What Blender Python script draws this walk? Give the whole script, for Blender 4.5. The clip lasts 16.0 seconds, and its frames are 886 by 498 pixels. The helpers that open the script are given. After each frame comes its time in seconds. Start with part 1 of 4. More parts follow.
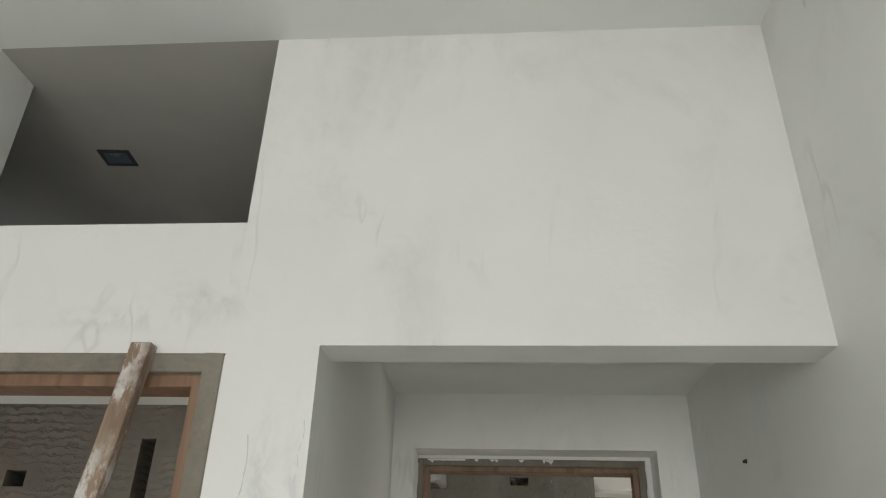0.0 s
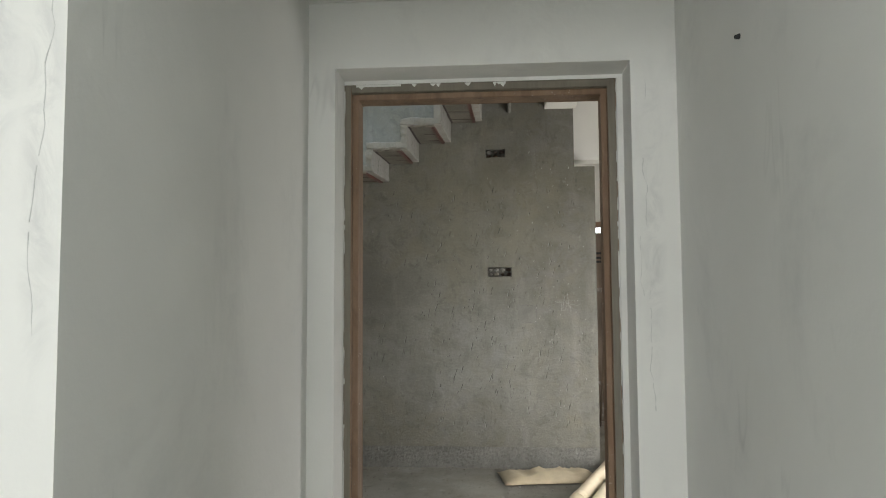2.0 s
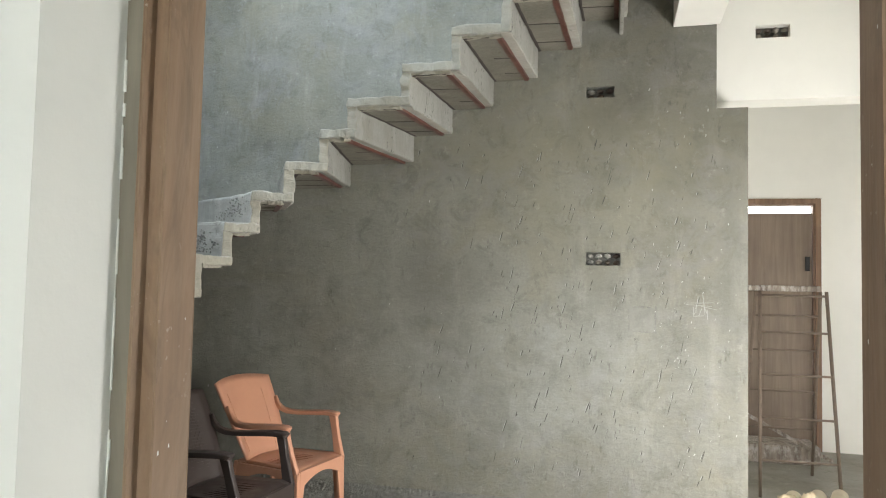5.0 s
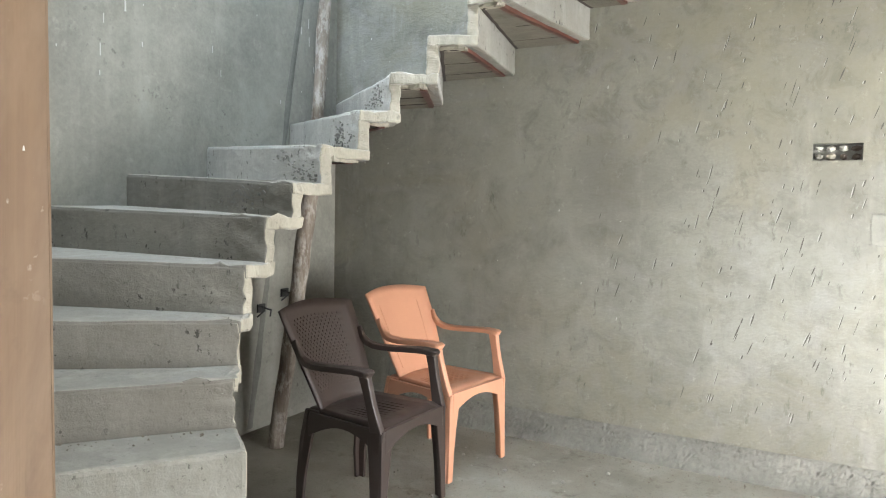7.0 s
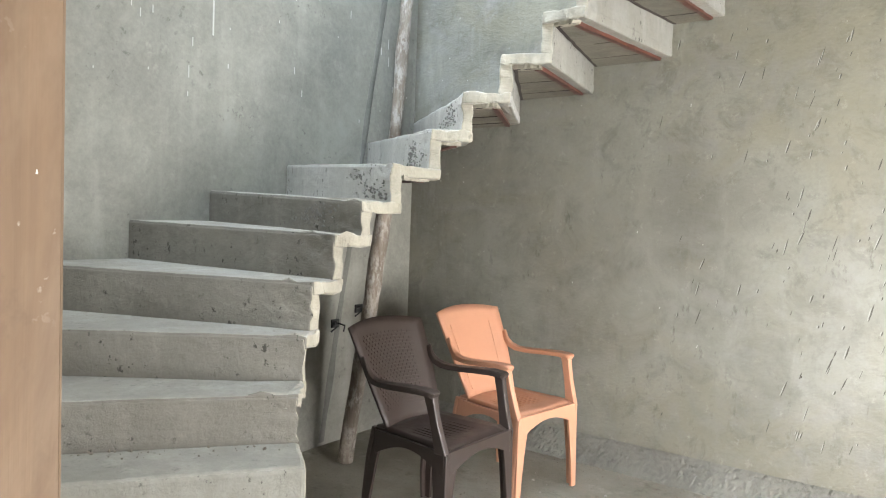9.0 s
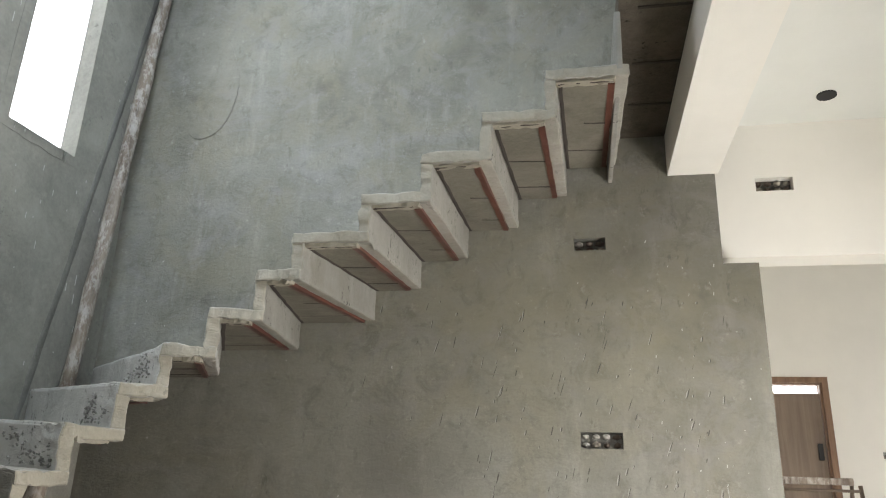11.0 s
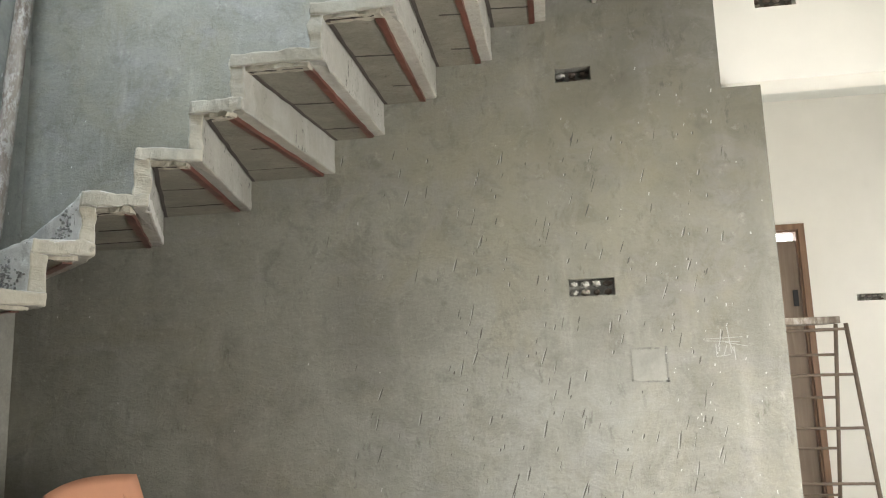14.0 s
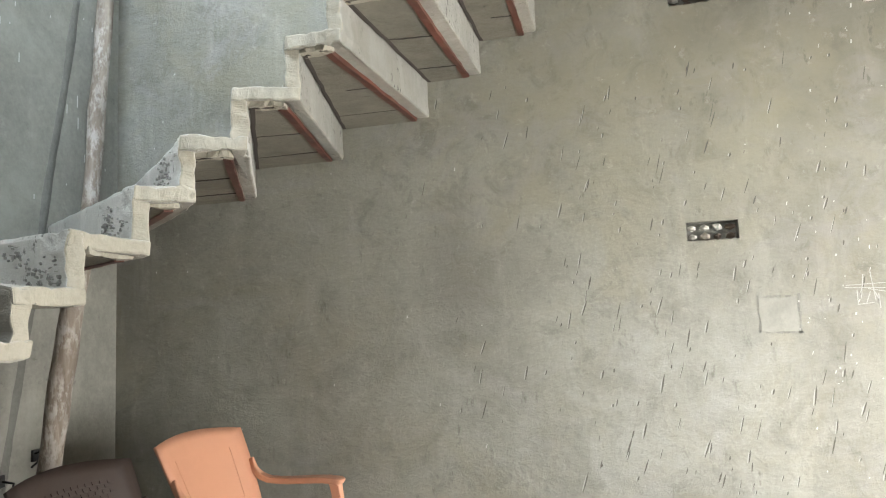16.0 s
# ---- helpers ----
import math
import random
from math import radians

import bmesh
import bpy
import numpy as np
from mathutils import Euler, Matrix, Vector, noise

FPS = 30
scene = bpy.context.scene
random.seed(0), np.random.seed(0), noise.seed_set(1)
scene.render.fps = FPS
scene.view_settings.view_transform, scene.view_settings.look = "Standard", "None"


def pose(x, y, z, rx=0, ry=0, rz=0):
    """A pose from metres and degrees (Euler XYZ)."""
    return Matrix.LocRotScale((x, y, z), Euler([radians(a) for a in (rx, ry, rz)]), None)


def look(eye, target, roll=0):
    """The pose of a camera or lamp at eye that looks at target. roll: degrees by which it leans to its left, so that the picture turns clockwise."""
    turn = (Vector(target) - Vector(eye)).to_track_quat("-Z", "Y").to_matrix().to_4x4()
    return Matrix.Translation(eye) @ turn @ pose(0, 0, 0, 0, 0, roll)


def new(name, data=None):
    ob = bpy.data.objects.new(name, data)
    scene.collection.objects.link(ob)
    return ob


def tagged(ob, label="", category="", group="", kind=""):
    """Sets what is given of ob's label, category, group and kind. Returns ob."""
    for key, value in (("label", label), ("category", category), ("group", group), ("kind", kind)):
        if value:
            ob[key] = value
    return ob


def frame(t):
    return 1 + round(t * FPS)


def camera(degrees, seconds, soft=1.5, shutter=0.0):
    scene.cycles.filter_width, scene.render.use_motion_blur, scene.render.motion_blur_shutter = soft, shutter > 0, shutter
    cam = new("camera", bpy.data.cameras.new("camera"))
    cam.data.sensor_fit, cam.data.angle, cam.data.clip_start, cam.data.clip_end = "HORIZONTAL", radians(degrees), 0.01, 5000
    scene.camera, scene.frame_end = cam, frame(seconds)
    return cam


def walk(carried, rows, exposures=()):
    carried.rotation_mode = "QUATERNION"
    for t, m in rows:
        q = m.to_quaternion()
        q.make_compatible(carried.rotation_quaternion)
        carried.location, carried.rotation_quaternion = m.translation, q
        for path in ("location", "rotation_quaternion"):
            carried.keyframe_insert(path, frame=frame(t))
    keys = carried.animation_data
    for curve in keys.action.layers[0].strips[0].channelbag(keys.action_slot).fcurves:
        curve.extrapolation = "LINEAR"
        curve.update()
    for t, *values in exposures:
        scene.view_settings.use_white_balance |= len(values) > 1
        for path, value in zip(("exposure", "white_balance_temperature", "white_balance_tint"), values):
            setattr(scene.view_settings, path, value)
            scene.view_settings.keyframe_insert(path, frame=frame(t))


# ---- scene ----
cam = camera(64.5, 16.0, soft=1.1)
PATH = [
    (0, (0.309, -3.085, 1.697), (0.163, -1.31, 2.607), 1.6),
    (0.5, (0.309, -3.004, 1.624), (0.23, -1.087, 2.19), 1.3),
    (1, (0.353, -2.907, 1.572), (0.243, -0.942, 1.931), 0.9),
    (1.5, (0.479, -2.678, 1.515), (0.312, -0.696, 1.725), 0.4),
    (2, (0.518, -2.412, 1.505), (0.368, -0.422, 1.637), -0.3),
    (2.5, (0.49, -2.12, 1.493), (0.431, -0.124, 1.593), -1.0),
    (3, (0.541, -1.883, 1.48), (0.519, 0.116, 1.544), -1.9),
    (3.2, (0.589, -1.761, 1.473), (0.479, 0.234, 1.565), -1.3),
    (5.3, (0.624, -0.542, 1.529), (0.08, 1.38, 1.635), -0.7),
    (5.5, (0.62, -0.462, 1.523), (-0.017, 1.433, 1.588), -3.2),
    (6, (0.587, -0.31, 1.497), (-0.279, 1.493, 1.511), -1.3),
    (6.5, (0.528, -0.142, 1.468), (-0.374, 1.642, 1.388), -0.4),
    (7, (0.54, -0.069, 1.436), (-0.423, 1.679, 1.296), 1.3),
    (7.5, (0.622, -0.026, 1.375), (-0.409, 1.652, 1.027), 2.3),
    (8, (0.639, -0.015, 1.339), (-0.44, 1.602, 0.869), 2.3),
    (8.5, (0.62, -0.016, 1.355), (-0.476, 1.618, 0.997), 3.6),
    (9, (0.572, -0.011, 1.446), (-0.592, 1.612, 1.349), 2.1),
    (9.5, (0.518, 0.002, 1.506), (-0.594, 1.652, 1.702), 0.3),
    (10, (0.49, 0.012, 1.503), (-0.413, 1.733, 1.973), 3.4),
    (10.2, (0.475, 0.012, 1.517), (-0.264, 1.78, 2.09), 4.2),
    (12.3, (0.492, 0.165, 1.493), (0.265, 2.059, 2.093), 2.6),
    (12.5, (0.442, 0.253, 1.476), (0.239, 2.154, 2.063), 3.8),
    (13, (0.396, 0.391, 1.459), (0.217, 2.331, 1.908), 3.4),
    (13.5, (0.358, 0.41, 1.436), (0.014, 2.353, 1.76), 1.3),
    (14, (0.329, 0.454, 1.403), (0.048, 2.41, 1.707), -1.8),
    (14.5, (0.191, 0.576, 1.368), (-0.312, 2.492, 1.644), -2.5),
    (15, (0.116, 0.641, 1.368), (-0.418, 2.558, 1.562), 0.0),
    (15.5, (0.156, 0.642, 1.365), (-0.336, 2.573, 1.538), -0.8),
    (16, (0.159, 0.62, 1.373), (-0.331, 2.549, 1.571), -2.2),
]
walk(cam, [(t, look(eye, target, roll)) for t, eye, target, roll in PATH],
     [(0, -1.55, 6550, 13), (0.5, -1.34, 6550, 11), (1.0, -1.18, 6500, 11), (1.5, -1.0, 6450, 10), (2.0, -1.2, 6450, 11), (2.5, -0.76, 6350, 9), (3.0, -0.5, 6300, 9),
      (5.5, 0.12, 6400, 9), (6.5, 0.5, 6400, 10), (8.0, 0.8, 6150, 10), (8.5, 0.76, 6350, 11), (9.0, 0.88, 6400, 11), (9.5, 0.76, 6500, 11), (10.0, -0.15, 6600, 12),
      (12.5, -0.27, 6600, 12), (13.5, -0.1, 6700, 11), (14.0, 0.05, 6600, 10), (14.5, 0.25, 6500, 10), (15.0, 0.52, 6500, 10), (15.5, 0.52, 6500, 10), (16.0, 0.55, 6500, 10)])

# ---- world and large lights ----
world = bpy.data.worlds.new("world")
scene.world = world
world.use_nodes = True
wn = world.node_tree.nodes
sky = wn.new("ShaderNodeTexSky")
sky.sky_type = "NISHITA"
sky.sun_disc = False
sky.sun_elevation, sky.sun_rotation = radians(55), radians(29)
wn["Background"].inputs["Strength"].default_value = 0.12
world.node_tree.links.new(sky.outputs[0], wn["Background"].inputs[0])


def sky_lamp(name, eye, target, w, h, power, colour=(1, 1, 1), spread=180):
    """A daylight area lamp at an opening, real or added."""
    d = bpy.data.lights.new(name, "AREA")
    d.shape, d.size, d.size_y, d.energy, d.color = "RECTANGLE", w, h, power, colour
    d.spread = radians(spread)
    ob = new(name, d)
    ob.matrix_world = look(eye, target)
    return ob


sun = new("sun", bpy.data.lights.new("sun", "SUN"))
sun.data.energy, sun.data.angle, sun.data.color = 0.9, radians(35), (1, 0.97, 0.93)
sun.matrix_world = look((5, 9, 15), (0, 0, 0))

sky_lamp("daylight_entrance", (-0.2, -9.35, 1.55), (-0.2, 0, 1.55), 2.6, 2.5, 350, (1.0, 0.99, 0.955))
# east and west lamps: added fill for the passage sides, windows unseen
sky_lamp("fill_east", (1.16, -3.95, 1.65), (-0.3, -1.2, 1.5), 1.3, 1.5, 42, (0.88, 0.95, 1.0))
sky_lamp("fill_west", (-1.71, -3.95, 1.65), (0.8, -1.0, 1.5), 1.3, 1.5, 44, (0.88, 0.95, 1.0))
sky_lamp("daylight_hall_door", (2.93, 2.05, 0.85), (0.7, 3.7, 0.2), 1.6, 1.6, 205, (1.0, 0.985, 0.965))
# added lamp to brighten the upper stair walls; no skylight is seen
sky_lamp("fill_stairwell", (-0.8, 1.55, 5.3), (-1.3, 3.6, 3.0), 2.0, 2.0, 83, (0.76, 0.88, 1.0), 105)
sky_lamp("daylight_back_room", (4.68, 5.6, 1.6), (2.5, 6.2, 1.5), 1.6, 1.8, 33, (1.0, 0.98, 0.94))
# added lamp that lifts the small room; its source is unseen
sky_lamp("fill_small_room", (-2.42, -0.8, 1.5), (-1.2, -0.5, 1.6), 0.5, 0.9, 15)


# ---- materials ----
W1 = -1.397
FAR = 3.85


class Nodes:
    """Small helper for node materials, in object coordinates."""

    def __init__(self, name):
        self.m = bpy.data.materials.new(name)
        self.m.use_nodes = True
        self.t = self.m.node_tree
        self.b = self.t.nodes["Principled BSDF"]
        self.co = self.t.nodes.new("ShaderNodeTexCoord").outputs["Object"]

    def link(self, a, b):
        self.t.links.new(a, b)

    def mapped(self, scale, rot=(0, 0, 0)):
        n = self.t.nodes.new("ShaderNodeMapping")
        n.inputs["Scale"].default_value = scale
        n.inputs["Rotation"].default_value = rot
        self.link(self.co, n.inputs["Vector"])
        return n.outputs[0]

    def noise(self, scale, detail=4, rough=0.55, stretch=(1, 1, 1), distort=0.0, rot=(0, 0, 0)):
        n = self.t.nodes.new("ShaderNodeTexNoise")
        n.inputs["Scale"].default_value = scale
        n.inputs["Detail"].default_value = detail
        n.inputs["Roughness"].default_value = rough
        n.inputs["Distortion"].default_value = distort
        self.link(self.mapped(stretch, rot), n.inputs["Vector"])
        return n.outputs["Fac"]

    def voronoi(self, scale, stretch=(1, 1, 1), rot=(0, 0, 0)):
        n = self.t.nodes.new("ShaderNodeTexVoronoi")
        n.inputs["Scale"].default_value = scale
        self.link(self.mapped(stretch, rot), n.inputs["Vector"])
        return n.outputs["Distance"]

    def ramp(self, fac, lo, hi, a=0.0, b=1.0):
        n = self.t.nodes.new("ShaderNodeMapRange")
        n.inputs["From Min"].default_value, n.inputs["From Max"].default_value = lo, hi
        n.inputs["To Min"].default_value, n.inputs["To Max"].default_value = a, b
        self.link(fac, n.inputs["Value"])
        return n.outputs[0]

    def mix(self, fac, a, b):
        n = self.t.nodes.new("ShaderNodeMix")
        n.data_type = "RGBA"
        for sock, v in ((n.inputs[0], fac), (n.inputs[6], a), (n.inputs[7], b)):
            if isinstance(v, tuple):
                sock.default_value = (*v, 1)
            elif isinstance(v, (int, float)):
                sock.default_value = v
            else:
                self.link(v, sock)
        return n.outputs[2]

    def times(self, a, b):
        n = self.t.nodes.new("ShaderNodeMath")
        n.operation = "MULTIPLY"
        self.link(a, n.inputs[0])
        if isinstance(b, (int, float)):
            n.inputs[1].default_value = b
        else:
            self.link(b, n.inputs[1])
        return n.outputs[0]

    def near(self, at, size):
        """1 at a place, fading to 0 at the rim of an ellipsoid round it."""
        m = self.t.nodes.new("ShaderNodeMapping")
        m.inputs["Scale"].default_value = [1 / v for v in size]
        m.inputs["Location"].default_value = [-a / v for a, v in zip(at, size)]
        self.link(self.co, m.inputs["Vector"])
        d = self.t.nodes.new("ShaderNodeVectorMath")
        d.operation = "LENGTH"
        self.link(m.outputs[0], d.inputs[0])
        return self.ramp(d.outputs["Value"], 1.6, 0.5)

    def random(self):
        return self.t.nodes.new("ShaderNodeObjectInfo").outputs["Random"]

    def done(self, colour, rough=0.8, bump=None, strength=0.3, distance=0.01, metal=0.0, spec=0.5):
        if isinstance(colour, tuple):
            self.b.inputs["Base Color"].default_value = (*colour, 1)
        else:
            self.link(colour, self.b.inputs["Base Color"])
        if isinstance(rough, (int, float)):
            self.b.inputs["Roughness"].default_value = rough
        else:
            self.link(rough, self.b.inputs["Roughness"])
        self.b.inputs["Metallic"].default_value = metal
        self.b.inputs["Specular IOR Level"].default_value = spec
        if bump is not None:
            n = self.t.nodes.new("ShaderNodeBump")
            n.inputs["Strength"].default_value, n.inputs["Distance"].default_value = strength, distance
            self.link(bump, n.inputs["Height"])
            self.link(n.outputs[0], self.b.inputs["Normal"])
        return self.m


def white_putty():
    """White wall putty with grey trowel smears and hairline cracks."""
    n = Nodes("white_putty")
    smear = n.ramp(n.noise(1.15, 5, 0.68, (1.5, 1.5, 1.1), 0.5), 0.54, 0.72)
    thin = n.ramp(n.noise(5.5, 5, 0.65, (1, 1, 0.6), 2.2), 0.62, 0.70)
    fine = n.ramp(n.noise(16, 5, 0.7), 0.35, 0.75)
    soft = n.ramp(n.noise(1.1, 4), 0.3, 0.7)
    c = n.mix(soft, (0.66, 0.66, 0.627), (0.75, 0.75, 0.711))
    c = n.mix(n.times(smear, n.ramp(fine, 0, 1, 0.12, 0.4)), c, (0.36, 0.365, 0.36))
    c = n.mix(n.ramp(n.times(smear, thin), 0, 1, 0, 0.3), c, (0.33, 0.335, 0.335))
    for at, size in (((-0.47, W1, 2.405), (0.12, 0.3, 0.05)), ((-0.72, W1, 2.36), (0.16, 0.3, 0.03)), ((-0.25, W1, 1.93), (0.03, 0.3, 0.17)), ((-0.175, W1, 1.75), (0.025, 0.3, 0.3)), ((1.05, 0.0, 1.75), (0.03, 0.3, 0.42))):
        c = n.mix(n.times(n.near(at, size), n.ramp(n.noise(9, 6, 0.72, (1, 1, 0.7), 1.5), 0.42, 0.64, 0, 0.42)), c, (0.42, 0.425, 0.42))
    f = n.noise(1.0, 4, 0.6, (2.0, 2.0, 0.5), 0.3)
    crack = n.times(n.times(n.ramp(f, 0.490, 0.5), n.ramp(f, 0.510, 0.5)), n.ramp(n.noise(1.6, 3), 0.56, 0.68))
    c = n.mix(n.ramp(crack, 0, 1, 0, 0.3), c, (0.25, 0.25, 0.24))
    return n.done(c, 0.6, n.noise(20, 6, 0.62), 0.16, 0.01)


def cement(name, dark, light, bump=0.35, pits=0.5):
    """Bare cement: clouds, water streaks, grain, dark pits and pale dust."""
    n = Nodes(name)
    big = n.ramp(n.noise(0.9, 5, 0.6, distort=0.9), 0.35, 0.65)
    mid = n.ramp(n.noise(4.2, 6, 0.65, distort=0.8), 0.34, 0.68)
    fine = n.ramp(n.noise(42, 5, 0.75), 0.3, 0.7)
    c = n.mix(big, dark, light)
    c = n.mix(n.ramp(mid, 0, 1, 0, 0.55), c, tuple(0.68 * v for v in dark))
    c = n.mix(n.ramp(fine, 0, 1, 0, 0.3), c, tuple(min(1, 1.3 * v) for v in light))
    streak = n.ramp(n.noise(2.0, 4, 0.55, (3.0, 3.0, 0.35)), 0.55, 0.75)
    c = n.mix(n.ramp(streak, 0, 1, 0, 0.35), c, tuple(1.3 * v for v in light))
    pit = n.times(n.ramp(n.noise(26, 4, 0.7), 0.60, 0.68), n.ramp(n.noise(3.1, 3), 0.48, 0.62))
    c = n.mix(n.ramp(pit, 0, 1, 0, pits), c, tuple(0.35 * v for v in dark))
    dust = n.ramp(n.noise(7, 6, 0.75), 0.60, 0.74)
    c = n.mix(n.ramp(dust, 0, 1, 0, 0.35), c, tuple(1.45 * v for v in light))
    return n.done(c, 0.88, n.noise(30, 7, 0.7), bump, 0.014, spec=0.25)


def wood(name, a, b, axis=2, rough=0.55):
    n = Nodes(name)
    s = [14.0, 14.0, 14.0]
    s[axis] = 0.9
    g = n.ramp(n.noise(1.6, 5, 0.6, tuple(s), 0.8), 0.3, 0.72)
    w = n.ramp(n.noise(2.3, 4, 0.6), 0.35, 0.7)
    c = n.mix(g, a, b)
    c = n.mix(n.ramp(w, 0, 1, 0, 0.35), c, tuple(0.65 * v for v in a))
    return n.done(c, rough, g, 0.25, 0.004)


def plain(name, colour, rough=0.5, metal=0.0, dirt=0.25, scale=9.0):
    n = Nodes(name)
    d = n.ramp(n.noise(scale, 5, 0.62), 0.38, 0.72, 0, dirt)
    c = n.mix(d, colour, tuple(0.55 * v + 0.06 for v in colour))
    return n.done(c, n.ramp(d, 0, max(dirt, 0.01), rough, min(1, rough + 0.2)), n.noise(60, 3), 0.05, 0.003, metal)


def far_plaster():
    """Trowelled cement plaster: cloudy patches, water marks and fine pits."""
    n = Nodes("cement_plaster")
    cloud = n.ramp(n.noise(0.85, 5, 0.6, (1, 1, 1.25)), 0.35, 0.65)
    drift = n.ramp(n.noise(2.3, 5, 0.62, (1.0, 1.0, 0.8)), 0.34, 0.68)
    trowel = n.ramp(n.noise(5.5, 4, 0.6, (0.7, 0.7, 1.5)), 0.42, 0.72)
    stain = n.ramp(n.noise(1.5, 6, 0.7), 0.57, 0.72)
    run = n.ramp(n.noise(3.2, 5, 0.66, (1.9, 1.9, 0.35)), 0.56, 0.76)
    grain = n.ramp(n.noise(48, 4, 0.75), 0.3, 0.7)
    ragged = n.ramp(n.noise(3.4, 6, 0.7, distort=0.8), 0.36, 0.62)
    c = n.mix(cloud, (0.125, 0.120, 0.094), (0.262, 0.257, 0.22))
    c = n.mix(n.ramp(drift, 0, 1, 0, 0.5), c, (0.285, 0.279, 0.24))
    c = n.mix(n.ramp(trowel, 0, 1, 0, 0.32), c, (0.17, 0.165, 0.135))
    c = n.mix(n.ramp(stain, 0, 1, 0, 0.6), c, (0.118, 0.112, 0.088))
    c = n.mix(n.ramp(run, 0, 1, 0, 0.3), c, (0.47, 0.465, 0.415))
    c = n.mix(n.ramp(grain, 0, 1, 0, 0.26), c, (0.12, 0.115, 0.092))
    warm = n.ramp(n.noise(1.7, 6, 0.68, distort=1.0), 0.46, 0.62)
    cold = n.ramp(n.noise(2.4, 6, 0.7, (1, 1, 1.3), 1.2), 0.50, 0.66)
    c = n.mix(n.ramp(warm, 0, 1, 0, 0.42), c, (0.225, 0.205, 0.145))
    c = n.mix(n.ramp(cold, 0, 1, 0, 0.42), c, (0.235, 0.228, 0.222))
    blotch = n.ramp(n.noise(6.5, 6, 0.72, distort=0.6), 0.52, 0.66)
    c = n.mix(n.ramp(blotch, 0, 1, 0, 0.5), c, (0.115, 0.108, 0.088))
    # the two broad pale patches low on the wall brighten it like light
    for at, size, tint, much in (((-0.62, FAR, 1.62), (0.13, 1, 0.32), (0.10, 0.095, 0.078), 0.55), ((-0.45, FAR, 1.55), (0.3, 1, 0.16), (0.12, 0.113, 0.09), 0.45),
                                 ((0.5, FAR, 2.3), (0.75, 1, 0.45), (0.25, 0.235, 0.165), 0.45),
                                 ((0.62, FAR, 2.68), (0.2, 1, 0.17), (0.11, 0.105, 0.085), 0.5), ((1.15, FAR, 2.95), (0.3, 1, 0.3), (0.11, 0.104, 0.085), 0.5),
                                 ((-1.35, FAR, 1.25), (0.85, 1, 0.75), (0.265, 0.26, 0.225), 0.7), ((0.35, FAR, 0.95), (0.9, 1, 0.45), (0.34, 0.338, 0.31), 0.5), ((1.31, FAR, 1.6), (0.07, 1, 1.0), (0.15, 0.145, 0.12), 0.5)):
        c = n.mix(n.times(n.near(at, size), n.ramp(ragged, 0, 1, 0.1, much)), c, tint)
    fleck = n.times(n.ramp(n.noise(19, 5, 0.7, (1, 1, 0.4)), 0.59, 0.68), n.ramp(n.noise(2.2, 3), 0.45, 0.62))
    c = n.mix(n.ramp(fleck, 0, 1, 0, 0.6), c, (0.10, 0.096, 0.078))
    chalky = n.ramp(n.noise(13, 6, 0.78), 0.58, 0.74)
    c = n.mix(n.ramp(chalky, 0, 1, 0, 0.36), c, (0.44, 0.435, 0.39))
    return n.done(c, 0.85, n.noise(24, 7, 0.75), 0.75, 0.014, spec=0.3)


def cast_face(name, dark, light, gouge):
    """Board-cast concrete face, pitted and scratched."""
    n = Nodes(name)
    big = n.ramp(n.noise(2.1, 5, 0.62), 0.35, 0.66)
    grain = n.ramp(n.noise(45, 5, 0.75), 0.3, 0.7)
    c = n.mix(big, dark, light)
    wash = n.ramp(n.noise(4.0, 5, 0.65, (1.6, 1.6, 0.5)), 0.50, 0.74)
    c = n.mix(n.ramp(wash, 0, 1, 0, 0.5), c, tuple(1.3 * v for v in light))
    c = n.mix(n.ramp(grain, 0, 1, 0, 0.3), c, tuple(0.7 * v for v in dark))
    gate = n.ramp(n.noise(4.4, 4), 0.47, 0.57)
    pit = n.times(n.ramp(n.noise(31, 4, 0.7, (1, 1, 0.8)), 0.59, 0.64), gate)
    c = n.mix(n.ramp(pit, 0, 1, 0, gouge), c, tuple(0.3 * v for v in dark))
    return n.done(c, 0.9, n.noise(22, 7, 0.72), 0.8, 0.014, spec=0.2)


def dirty_floor():
    """Bare cement floor under trodden mud, dust and grit."""
    n = Nodes("cement_floor")
    big = n.ramp(n.noise(0.9, 5, 0.62), 0.36, 0.64)
    c = n.mix(big, (0.205, 0.190, 0.155), (0.34, 0.322, 0.275))
    mud = n.ramp(n.noise(2.6, 7, 0.72), 0.50, 0.64)
    clod = n.ramp(n.noise(9.0, 6, 0.75), 0.50, 0.66)
    c = n.mix(n.ramp(n.times(mud, clod), 0, 1, 0, 0.9), c, (0.125, 0.105, 0.078))
    dust = n.ramp(n.noise(5.0, 6, 0.74), 0.56, 0.74)
    c = n.mix(n.ramp(dust, 0, 1, 0, 0.5), c, (0.46, 0.44, 0.385))
    grit = n.ramp(n.noise(60, 4, 0.8), 0.56, 0.70)
    c = n.mix(n.ramp(grit, 0, 1, 0, 0.6), c, (0.11, 0.10, 0.08))
    return n.done(c, 0.9, n.noise(20, 8, 0.78), 0.9, 0.016, spec=0.2)


